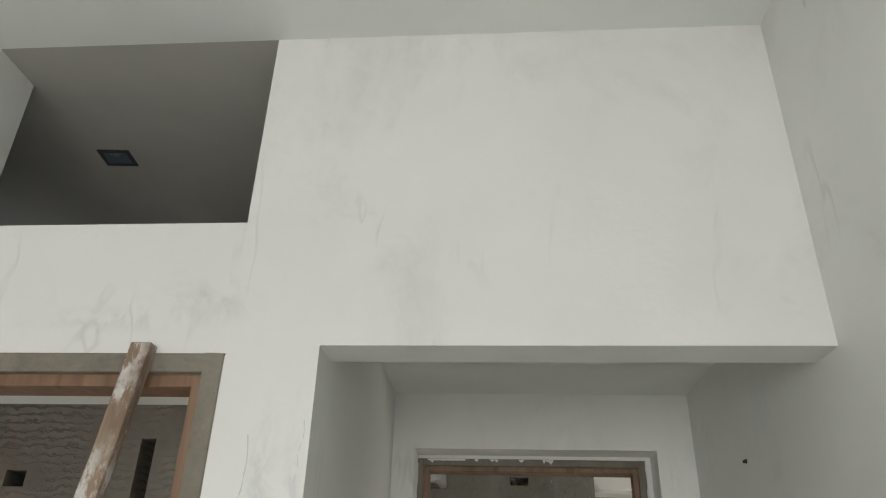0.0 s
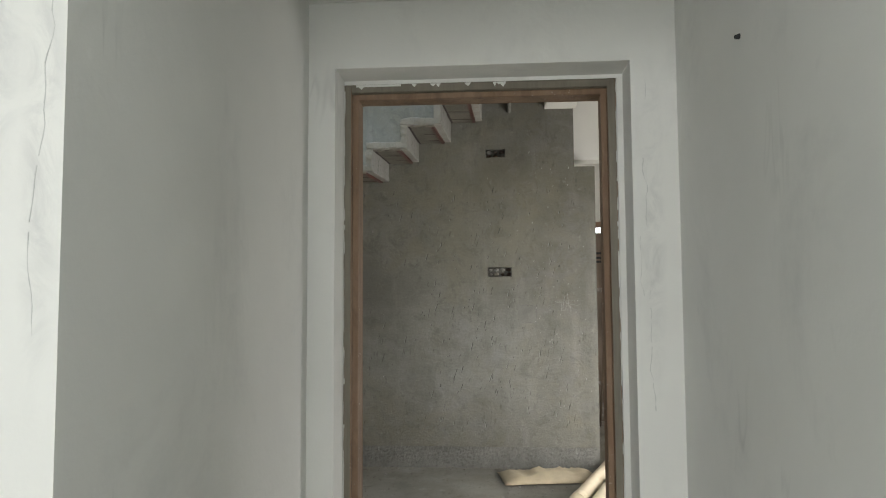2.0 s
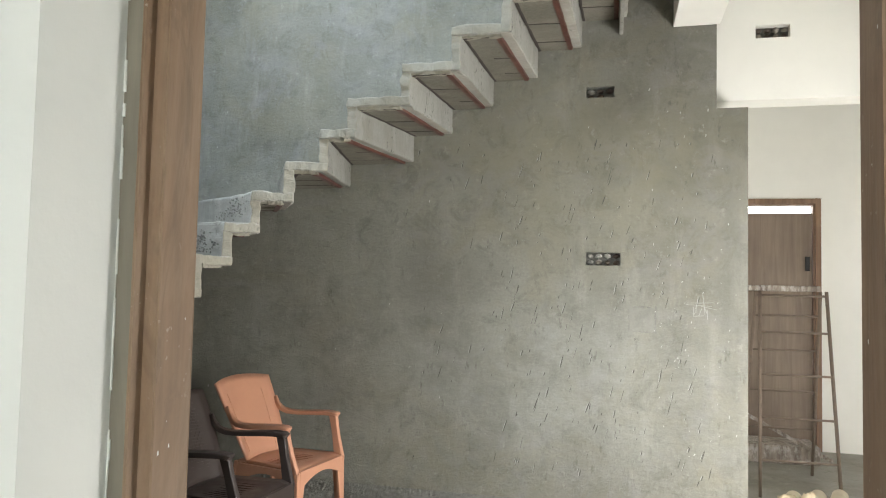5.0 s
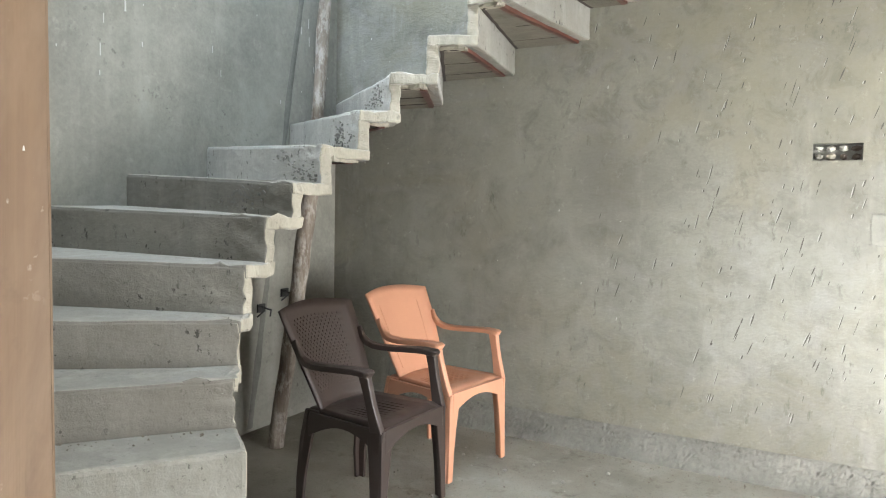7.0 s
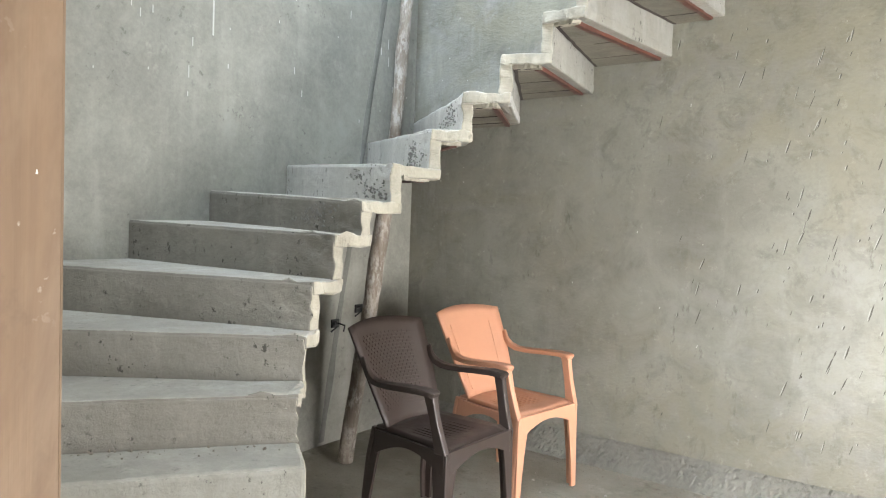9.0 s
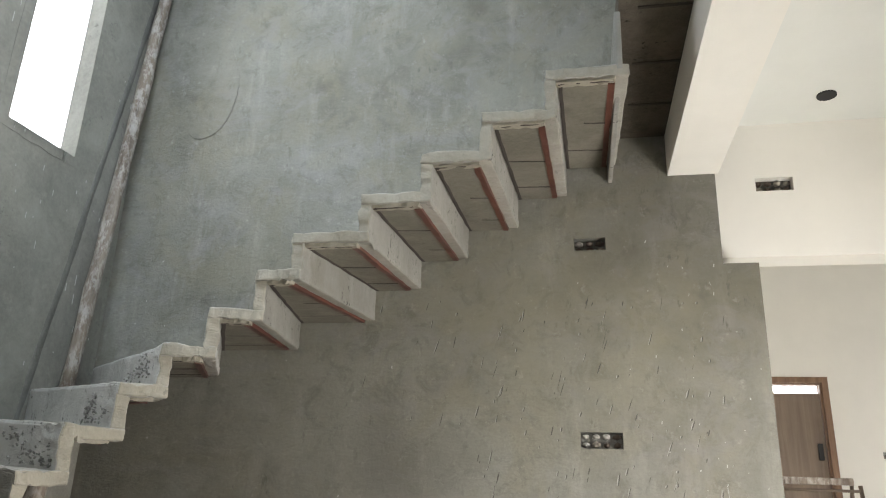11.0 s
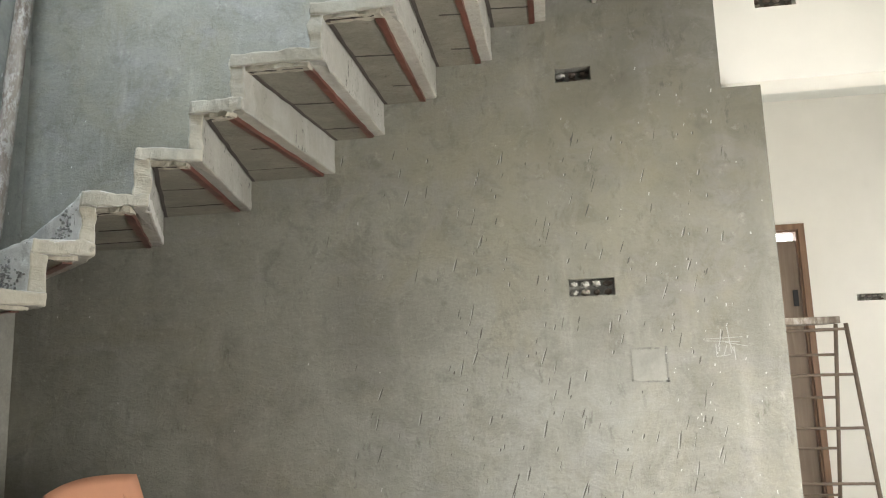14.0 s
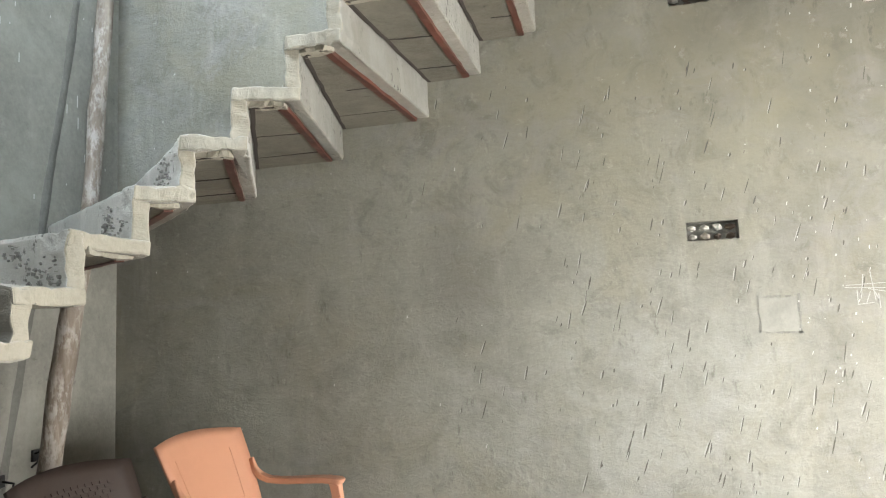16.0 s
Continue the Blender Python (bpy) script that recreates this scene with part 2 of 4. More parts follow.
M_WHITE = white_putty()
M_CEIL = plain("ceiling_white", (0.72, 0.73, 0.69), 0.8, 0, 0.12, 2.5)
# loft ceiling tone: lack of light put into the colour
M_LOFT_SHADE = plain("shaded_loft_plaster", (0.42, 0.405, 0.365), 0.9, 0, 0.3, 3.0)
M_CREAM = plain("cream_wall", (0.78, 0.76, 0.70), 0.75, 0, 0.12, 3.0)
M_GREY = far_plaster()
M_LEFT = cement("cement_plaster_smooth", (0.19, 0.184, 0.158), (0.285, 0.279, 0.244), bump=0.35)
M_BAND = cement("rough_base_coat", (0.12, 0.117, 0.10), (0.255, 0.25, 0.222), bump=1.0)
M_FLOOR = dirty_floor()
# treads: worn concrete, made paler for the light from above
M_STAIR = cast_face("worn_lit_tread_concrete", (0.30, 0.287, 0.25), (0.42, 0.405, 0.36), 0.3)
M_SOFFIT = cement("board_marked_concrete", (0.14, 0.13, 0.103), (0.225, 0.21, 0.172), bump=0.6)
M_BRICK = plain("brick_rubble", (0.30, 0.27, 0.22), 0.95, 0, 0.6, 60)
M_CLAY = plain("dark_clay", (0.12, 0.09, 0.068), 0.95, 0, 0.6, 60)
M_FRAME = wood("door_frame_wood", (0.155, 0.085, 0.047), (0.285, 0.17, 0.098))


def dusty_teak():
    """Teak under cement dust: faint grain, pale drifts, darker handling marks and light specks."""
    n = Nodes("dusty_teak")
    grain = n.ramp(n.noise(1.6, 5, 0.6, (14, 14, 0.9), 0.8), 0.3, 0.72)
    c = n.mix(grain, (0.165, 0.102, 0.06), (0.255, 0.163, 0.098))
    drift = n.ramp(n.noise(3.6, 6, 0.7, (1.6, 1.6, 0.7), 0.6), 0.44, 0.66)
    c = n.mix(n.ramp(drift, 0, 1, 0, 0.55), c, (0.31, 0.225, 0.155))
    mark = n.ramp(n.noise(5.0, 6, 0.72, (1.5, 1.5, 0.6), 1.0), 0.54, 0.68)
    c = n.mix(n.ramp(mark, 0, 1, 0, 0.5), c, (0.12, 0.075, 0.046))
    speck = n.times(n.ramp(n.noise(70, 3, 0.6), 0.66, 0.71), n.ramp(n.noise(4, 3), 0.48, 0.6))
    c = n.mix(n.ramp(speck, 0, 1, 0, 0.6), c, (0.5, 0.45, 0.39))
    return n.done(c, 0.68, grain, 0.3, 0.004)


M_TEAK = dusty_teak()
M_FRAME_GREY = wood("weathered_frame_wood", (0.14, 0.124, 0.092), (0.225, 0.20, 0.15))
M_DOOR = wood("door_leaf_wood", (0.16, 0.115, 0.08), (0.24, 0.18, 0.13))
M_BATTEN = wood("red_batten", (0.072, 0.025, 0.016), (0.145, 0.046, 0.028), axis=1)
M_BROWN = plain("dark_brown_plastic", (0.040, 0.027, 0.022), 0.38, 0, 0.2, 14)
M_ORANGE = plain("orange_plastic", (0.53, 0.262, 0.16), 0.42, 0, 0.12, 8)
M_PIPE = plain("grey_pvc", (0.40, 0.39, 0.34), 0.4, 0, 0.3, 16)
M_CREAMPIPE = plain("cream_pvc", (0.72, 0.62, 0.44), 0.42, 0, 0.2, 10)
M_SACK = plain("cream_sack", (0.56, 0.465, 0.31), 0.85, 0, 0.5, 9)
M_STONE = plain("pebble_stone", (0.34, 0.32, 0.28), 0.9, 0, 0.4, 40)
M_DARK = plain("dark_void", (0.03, 0.03, 0.03), 0.9, 0, 0.1)
M_LENS = plain("downlight_glass", (0.10, 0.14, 0.17), 0.15, 0, 0.1)
M_RUST = plain("rusty_steel", (0.20, 0.15, 0.11), 0.7, 0.5, 0.5, 25)
M_CHALK_FAINT = plain("faint_chalk", (0.37, 0.365, 0.335), 0.95, 0, 0.8, 40)
M_CHALK = plain("chalk", (0.45, 0.445, 0.41), 0.95, 0, 0.2)
M_PUTTY_EDGE = plain("white_filler", (0.74, 0.74, 0.70), 0.8, 0, 0.2, 20)
M_FRAME_CEMENT = cement("cement_smeared_frame", (0.15, 0.13, 0.10), (0.25, 0.225, 0.185), bump=0.5)
M_DIRT = cement("brown_dirt", (0.15, 0.128, 0.10), (0.27, 0.238, 0.195), bump=1.0)
# riser copy of the tread concrete, darkened as the side turned from light
M_RISER = cast_face("shaded_riser_concrete", (0.178, 0.168, 0.144), (0.245, 0.234, 0.206), 0.9)
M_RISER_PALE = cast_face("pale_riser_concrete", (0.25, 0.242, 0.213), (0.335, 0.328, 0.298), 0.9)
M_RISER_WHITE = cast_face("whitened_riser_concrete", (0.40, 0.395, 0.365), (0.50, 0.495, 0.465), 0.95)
M_EDGE = cement("beige_edge_render", (0.275, 0.255, 0.205), (0.37, 0.345, 0.285), bump=0.5)
# landing underside: the beam's shade is put into this dark colour
M_LANDING_SHADE = cement("shaded_shutter_concrete", (0.05, 0.042, 0.032), (0.13, 0.112, 0.088), bump=1.0, pits=0.9)
M_JOINT = plain("dark_joint", (0.045, 0.035, 0.028), 0.95, 0, 0.3, 30)
# hack marks: lit edge and shaded cut drawn as two flat colours
M_LIT_EDGE = plain("pale_lit_edge", (0.36, 0.355, 0.32), 0.95, 0, 0.5, 40)
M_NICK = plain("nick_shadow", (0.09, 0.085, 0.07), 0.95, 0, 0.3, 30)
M_CHIP = plain("pale_mortar_chip", (0.40, 0.39, 0.345), 0.95, 0, 0.5, 40)
M_PATCH = cement("patch_plaster", (0.195, 0.19, 0.165), (0.26, 0.255, 0.225), bump=0.2)
M_DARK_STRIP = cement("dark_strip_cement", (0.115, 0.112, 0.098), (0.19, 0.187, 0.168), bump=0.5)
M_SCUFF = plain("dark_scuff", (0.20, 0.195, 0.178), 0.95, 0, 0.6, 40)
M_CRACK = plain("grey_crack", (0.58, 0.585, 0.56), 0.95, 0, 0.6, 30)
M_REDPIPE = plain("red_brown_pipe", (0.22, 0.07, 0.04), 0.5, 0, 0.4, 20)


def splash(name, a, b, axis, much=0.85):
    n = Nodes(name)
    s = [12.0, 12.0, 12.0]
    s[axis] = 1.0
    g = n.ramp(n.noise(1.5, 5, 0.6, tuple(s), 0.6), 0.3, 0.7)
    c = n.mix(g, a, b)
    p = n.times(n.ramp(n.noise(30, 6, 0.75, (1, 1, 0.4)), 0.46, 0.56), n.ramp(n.noise(6, 4), 0.36, 0.55))
    c = n.mix(n.ramp(p, 0, 1, 0, much), c, (0.62, 0.60, 0.56))
    return n.done(c, 0.8, g, 0.4, 0.006)


M_SPLASH = splash("paint_splashed_timber", (0.15, 0.095, 0.062), (0.34, 0.25, 0.17), 2)
M_POLE = splash("peeling_casuarina", (0.095, 0.07, 0.052), (0.28, 0.235, 0.19), 2, 0.38)
M_SPLASH_PLANK = splash("grey_plank", (0.32, 0.28, 0.25), (0.46, 0.42, 0.38), 0)


def scratch_coat():
    n = Nodes("combed_scratch_coat")
    w = n.t.nodes.new("ShaderNodeTexWave")
    w.wave_type, w.bands_direction = "BANDS", "Z"
    w.inputs["Scale"].default_value = 6.5
    w.inputs["Distortion"].default_value = 9.0
    w.inputs["Detail"].default_value = 5
    w.inputs["Detail Scale"].default_value = 1.9
    w.inputs["Detail Roughness"].default_value = 0.7
    n.link(n.mapped((0.9, 0.9, 1.5)), w.inputs["Vector"])
    band = n.times(n.ramp(w.outputs["Fac"], 0.45, 0.05), n.ramp(n.noise(5, 5, 0.7), 0.40, 0.62))
    c = n.mix(n.ramp(n.noise(2.5, 5, 0.65), 0.34, 0.66), (0.19, 0.168, 0.135), (0.30, 0.272, 0.225))
    c = n.mix(n.ramp(band, 0, 1, 0, 0.75), c, (0.105, 0.09, 0.072))
    rust = n.ramp(n.noise(2.6, 5, 0.65, (1.8, 1.8, 0.4)), 0.56, 0.72)
    c = n.mix(n.ramp(rust, 0, 1, 0, 0.5), c, (0.22, 0.135, 0.085))
    h = n.ramp(band, 0, 1, 1, 0)
    return n.done(c, 0.95, h, 0.6, 0.012, spec=0.2)


M_SCRATCH = scratch_coat()


def hazy_sky():
    n = Nodes("hazy_sky")
    n.b.inputs["Emission Color"].default_value = (0.93, 0.97, 1.0, 1)
    n.b.inputs["Emission Strength"].default_value = 6.0
    return n.done((0.8, 0.85, 0.9), 1.0)


M_SKY = hazy_sky()


# ---- geometry helpers ----
def add_box(bm, x0, x1, y0, y1, z0, z1, m=None):
    vs = [bm.verts.new((x, y, z)) for x in (x0, x1) for y in (y0, y1) for z in (z0, z1)]
    for q in ((0, 1, 3, 2), (4, 6, 7, 5), (0, 4, 5, 1), (2, 3, 7, 6), (0, 2, 6, 4), (1, 5, 7, 3)):
        bm.faces.new([vs[i] for i in q])
    if m is not None:
        bmesh.ops.transform(bm, matrix=m, verts=vs)
    return vs


def finish(bm, name, material, bevel=0.0, smooth=False, segments=2):
    if bevel:
        bmesh.ops.bevel(bm, geom=list(bm.edges), offset=bevel, segments=segments, affect="EDGES", profile=0.5)
    bmesh.ops.recalc_face_normals(bm, faces=list(bm.faces))
    me = bpy.data.meshes.new(name)
    bm.to_mesh(me)
    bm.free()
    me.materials.append(material)
    if smooth:
        for p in me.polygons:
            p.use_smooth = True
    return me


def thing(name, bm, material, label, category, kind="", group="", bevel=0.0, smooth=False):
    return tagged(new(name, finish(bm, name, material, bevel, smooth)), label, category, group, kind)


def part(name, bm, material, parent, label="", bevel=0.0, smooth=False):
    ob = new(name, finish(bm, name, material, bevel, smooth))
    ob.parent = parent
    if label:
        tagged(ob, label)
    return ob


def empty(name, label, category, m=None, group=""):
    ob = new(name)
    if m is not None:
        ob.matrix_world = m
    return tagged(ob, label, category, group)


def box(*a):
    bm = bmesh.new()
    add_box(bm, *a)
    return bm


def panel(axis, p0, p1, u0, u1, z0, z1, holes=()):
    """A wall from p0 to p1 across, u0 to u1 along and z0 to z1 up, with holes (u0, u1, z0, z1) through it."""
    us = sorted({u0, u1, *[h[i] for h in holes for i in (0, 1) if u0 < h[i] < u1]})
    zs = sorted({z0, z1, *[h[i] for h in holes for i in (2, 3) if z0 < h[i] < z1]})

    def solid(i, j):
        if not (0 <= i < len(us) - 1 and 0 <= j < len(zs) - 1):
            return False
        u, z = (us[i] + us[i + 1]) / 2, (zs[j] + zs[j + 1]) / 2
        return not any(h[0] < u < h[1] and h[2] < z < h[3] for h in holes)

    bm = bmesh.new()

    def at(p, u, z):
        return bm.verts.new((u, p, z) if axis == "y" else (p, u, z))

    for i in range(len(us) - 1):
        for j in range(len(zs) - 1):
            if not solid(i, j):
                continue
            a, b, c, d = us[i], us[i + 1], zs[j], zs[j + 1]
            for p in (p0, p1):
                bm.faces.new([at(p, a, c), at(p, b, c), at(p, b, d), at(p, a, d)])
            for (di, dj, q) in ((-1, 0, ((a, c), (a, d))), (1, 0, ((b, c), (b, d))), (0, -1, ((a, c), (b, c))), (0, 1, ((a, d), (b, d)))):
                if not solid(i + di, j + dj):
                    (e, f), (g, h) = q
                    bm.faces.new([at(p0, e, f), at(p1, e, f), at(p1, g, h), at(p0, g, h)])
    bmesh.ops.remove_doubles(bm, verts=list(bm.verts), dist=1e-5)
    return bm


def tube(bm, points, radii, sides=12, cap=True):
    """A round rod through the points."""
    rings = []
    pts = [Vector(p) for p in points]
    for i, p in enumerate(pts):
        d = (pts[min(i + 1, len(pts) - 1)] - pts[max(i - 1, 0)]).normalized()
        q = d.to_track_quat("Z", "Y")
        r = radii[i] if isinstance(radii, (list, tuple)) else radii
        rings.append([bm.verts.new(p + q @ Vector((r * math.cos(a), r * math.sin(a), 0))) for a in [2 * math.pi * k / sides for k in range(sides)]])
    for a, b in zip(rings, rings[1:]):
        for k in range(sides):
            bm.faces.new([a[k], a[(k + 1) % sides], b[(k + 1) % sides], b[k]])
    if cap:
        bm.faces.new(rings[0][::-1])
        bm.faces.new(rings[-1])
    return rings


def prism(bm, poly, z0, z1):
    """An upright prism over a plan outline."""
    lo = [bm.verts.new((x, y, z0)) for x, y in poly]
    hi = [bm.verts.new((x, y, z1)) for x, y in poly]
    bm.faces.new(lo[::-1])
    bm.faces.new(hi)
    for i in range(len(poly)):
        j = (i + 1) % len(poly)
        bm.faces.new([lo[i], lo[j], hi[j], hi[i]])


def rough_edges(bm, amount, scale=9.0):
    """Uneven casting or trowelling."""
    for v in bm.verts:
        v.co += amount * Vector(noise.noise_vector(v.co * scale))


# ---- the setting ----
LEFT, RIGHT, HALL = -2.485, 4.6, 2.95
SLIT = -1.15

fl = panel("y", -9.7, 7.1, -3.2, 4.9, -0.12, 0.0)
floor = thing("floor", fl, M_FLOOR, "dusty bare cement floor of the unfinished house", "floor", "structure")

# entrance room; its pale floor sheet is unseen, added as a reflector
thing("floor_bounce", box(-1.68, 1.14, -9.4, -0.02, 0.0, 0.004), M_CREAM, "unseen pale floor sheet added to bounce light into the passage", "floor", "structure")
thing("wall_east", panel("x", 1.14, 1.36, -9.4, 0.0, 0, 3.335, [(-4.65, -3.25, 0.85, 2.45)]), M_WHITE, "white puttied wall with faint smears and an added unseen opening", "wall", "structure")
thing("wall_front", panel("y", W1, W1 + 0.135, -1.9, 1.14, 0, 3.335,
      [(-0.14, 1.14, 0, 2.288), (-1.30, -0.385, 0, 2.264), (-1.34, -0.386, 2.652, 3.335)]), M_WHITE,
      "white puttied wall with a niche opening, a doorway and a loft opening", "wall", "structure")
thing("wall_niche", panel("x", -0.36, -0.14, W1 + 0.135, 0.0, 0, 2.55), M_WHITE, "white puttied side wall of the passage", "wall", "structure")
thing("ceiling_niche", box(-0.36, 1.14, W1 + 0.135, 0.0, 2.55, 2.7), M_CEIL, "white passage ceiling with a black conduit hole", "ceiling", "structure")
thing("wall_west", panel("x", -1.9, -1.68, -9.4, W1, 0, 3.335, [(-4.65, -3.25, 0.85, 2.45)]), M_WHITE, "white puttied wall", "wall", "structure")
thing("wall_entrance", panel("y", -9.6, -9.4, -1.9, 1.36, 0, 3.335, [(-1.5, 1.1, 0.0, 2.8)]), M_WHITE, "white wall with the open entrance", "wall", "structure")
thing("ceiling", box(-1.9, 1.36, -9.6, W1, 3.335, 3.47), M_CEIL, "matt white plastered ceiling", "ceiling", "structure")

# loft over the small room
# greyer than the room ceiling to hold the loft's shade
thing("ceiling_loft", box(-2.4, -0.36, W1, 0.0, 3.335, 3.47), M_LOFT_SHADE, "loft ceiling coloured grey for shade, with a square downlight hole", "ceiling", "structure")
thing("floor_loft", box(-2.4, -0.36, W1 + 0.135, 0.0, 2.56, 2.645), M_CEIL, "concrete loft slab", "floor", "structure")
thing("wall_loft_back", panel("y", -0.05, 0.0, -2.4, -0.36, 2.63, 3.337), M_LEFT, "grey cement loft back wall", "wall", "structure")
thing("wall_loft_end", panel("x", -0.378, -0.362, W1 + 0.14, 0.0, 2.63, 3.337), M_LEFT, "grey cement loft end wall", "wall", "structure")
thing("wall_loft_cheek", panel("x", -1.62, -1.34, W1 + 0.135, -1.21, 2.63, 3.335), M_WHITE, "white puttied cheek beside the loft", "wall", "structure")

# small room behind the left doorway
thing("wall_small_room_top", panel("y", -0.24, 0.0, -2.6, -0.36, 2.43, 2.56), M_CREAM, "white strip of wall under the loft slab", "wall", "structure")
thing("wall_small_room", panel("y", -0.24, -0.02, -2.6, -0.36, 0, 2.43, [(SLIT, SLIT + 0.062, 0, 2.29), (-1.694, -1.607, 2.092, 2.158)]), M_SCRATCH, "dark cement scratch coat combed in wavy lines", "wall", "structure")
# the hole in this wall is added for the small room fill lamp
thing("wall_small_side", panel("x", -2.6, -2.4, W1, -0.24, 0, 3.47, [(-1.06, -0.54, 1.0, 2.0)]), M_SCRATCH, "dark cement scratch coat", "wall", "structure")

# wall with the inner doorway
thing("wall_door", panel("y", 0.0, 0.262, LEFT - 0.2, RIGHT, 0, 5.7, [(-0.044, 0.985, 0, 2.31)]), M_WHITE,
      "white puttied wall round the inner doorway", "wall", "structure")

# stair hall
thing("wall_left", panel("x", LEFT - 0.11, LEFT, 0.262, FAR + 0.25, 0, 5.7, [(1.82, 2.31, 2.565, 4.6), (2.83, 3.34, 3.255, 5.1)]), M_LEFT,
      "grey cement plastered wall with two tall narrow window openings", "wall", "structure")
for y0, y1, z0, z1 in ((1.82, 2.31, 2.565, 4.6), (2.83, 3.34, 3.255, 5.1)):
    bm = panel("x", LEFT, LEFT + 0.003, y0 - 0.075, y1 + 0.075, z0 - 0.06, z1 + 0.07, [(y0, y1, z0, z1)])
    bmesh.ops.subdivide_edges(bm, edges=[e for e in bm.edges if e.calc_length() > 0.3], cuts=14)
    for v in bm.verts:
        d = noise.noise_vector(v.co * 9)
        if not (y0 - 0.01 < v.co.y < y1 + 0.01 and z0 - 0.01 < v.co.z < z1 + 0.01):
            v.co.y, v.co.z = v.co.y + 0.014 * d.y, v.co.z + 0.014 * d.z
    thing("trim", bm, M_LEFT, "grey cement margin plastered round a window opening", "trim", "structure")
thing("wall_far", panel("y", FAR + 0.016, FAR + 0.23, LEFT, 1.40, 0, 5.7,
      [(1.22, 1.40, 2.645, 5.7), (0.443, 0.657, 1.669, 1.752), (0.434, 0.609, 2.741, 2.815)]), M_BAND,
      "rough grey cement wall with a bare base strip", "wall", "structure")
thing("wall_far_back", panel("y", FAR + 0.085, FAR + 0.09, 0.40, 0.70, 1.6, 2.9), M_BAND, "rough back of the conduit boxes", "wall", "structure")
thing("wall_far_plaster", panel("y", FAR, FAR + 0.016, LEFT, 1.40, 0.18, 5.7,
      [(1.22, 1.40, 2.645, 5.7), (0.443, 0.657, 1.669, 1.752), (0.434, 0.609, 2.741, 2.815)]), M_GREY,
      "mottled grey cement plaster with nicks and trowel strokes", "wall", "structure")
def slab_with_hole():
    bm = panel("y", 5.7, 5.85, LEFT - 0.22, RIGHT, 0.262, FAR + 0.25, [(-1.85, 0.45, 0.75, 3.25)])
    for v in bm.verts:
        v.co = Vector((v.co.x, v.co.z, v.co.y))
    return bm


# roof and its hole are out of view, made up for the stairwell fill
thing("ceiling_stairwell", slab_with_hole(), M_CEIL, "unseen stairwell roof slab with an added opening", "ceiling", "structure")
thing("beam", box(0.965, 1.24, 0.262, FAR, 3.17, 3.75), M_CREAM, "white plastered concrete ceiling beam", "beam", "structure")
thing("wall_over_beam", panel("x", 1.0, 1.2, 0.262, FAR, 3.75, 5.7), M_LEFT, "plain wall above the beam", "wall", "structure")
thing("ceiling_hall", box(1.24, RIGHT, 0.262, 4.3, 3.57, 3.72), M_CEIL, "matt white hall ceiling", "ceiling", "structure")
thing("wall_lintel", panel("y", 4.08, 4.28, 1.22, RIGHT, 2.745, 3.57, [(1.484, 1.688, 3.145, 3.227)]), M_CREAM,
      "cream painted lintel wall over the wide opening", "wall", "structure")
thing("wall_lintel_box", panel("y", 4.14, 4.145, 1.45, 1.72, 3.1, 3.26), M_BAND, "rough back of the conduit box", "wall", "structure")
thing("wall_hall_right", panel("x", HALL, HALL + 0.2, 0.262, 4.08, 0, 5.7, [(0.6, 2.9, 0.0, 2.15)]), M_CREAM,
      "cream wall with a wide open doorway", "wall", "structure")
thing("wall_right", panel("x", RIGHT, RIGHT + 0.2, 0.0, 7.0, 0, 5.7, [(4.8, 6.4, 0.7, 2.5)]), M_CREAM,
      "cream wall with a wide window opening", "wall", "structure")
thing("wall_back_room", panel("y", 6.85, 7.05, 1.0, RIGHT, 0, 3.7, [(1.62, 2.575, 0, 2.45), (2.94, 3.17, 1.765, 1.823)]), M_CREAM,
      "white painted wall of the back room", "wall", "structure")
thing("wall_back_side", panel("x", 1.0, 1.2, FAR + 0.24, 6.85, 0, 3.7), M_CREAM, "white side wall of the back room", "wall", "structure")
thing("ceiling_back_room", box(1.0, RIGHT, 4.28, 7.05, 3.57, 3.7), M_CEIL, "white back room ceiling", "ceiling", "structure")

# ---- door frames ----
def door_frame(name, label, x0, x1, top, y0, y1, grey, band, inner, stop=None):
    """A rebated timber frame in a doorway from x0 to x1."""
    d = tagged(new(name), label, "door frame", "", "structure")
    step = y0 + 0.026
    for a, b, c in ((x0, x0 + band, x0 + band + inner), (x1, x1 - band, x1 - band - inner)):
        j = part("jamb", panel("y", y0, y1, min(a, b), max(a, b), 0, top), grey, d, bevel=0.003)
        if stop:
            j.data.materials.append(stop)
            for p in j.data.polygons:
                p.material_index = int(abs(p.normal.x) > 0.5)
        part("stop", panel("y", step, y1, min(b, c), max(b, c), 0, top - band), stop or M_FRAME, j, "brown inner rebate", bevel=0.003)
    h = part("head", panel("y", y0, y1, x0 + band, x1 - band, top - band, top), grey, d, bevel=0.003)
    part("stop", panel("y", step, y1, x0 + band + inner, x1 - band - inner, top - band - inner, top - band), stop or M_FRAME, h, "brown inner rebate", bevel=0.003)
    return d


door_1 = door_frame("door_1", "teak door frame without a leaf, smeared with white putty", -0.044, 0.961, 2.294, 0.152, 0.262, M_FRAME_GREY, 0.028, 0.021, M_TEAK)
bm = box(0.963, 0.985, 0.15, 0.262, 0, 2.31)
add_box(bm, -0.044, 0.963, 0.15, 0.262, 2.296, 2.31)
thing("trim", bm, M_WHITE, "white putty packing between the frame and the wall", "trim", "structure")
door_2 = door_frame("door_2", "cement-smeared wooden door frame without a leaf", -1.30, -0.385, 2.264, W1 - 0.004, W1 + 0.11, M_FRAME_CEMENT, 0.048, 0.032)
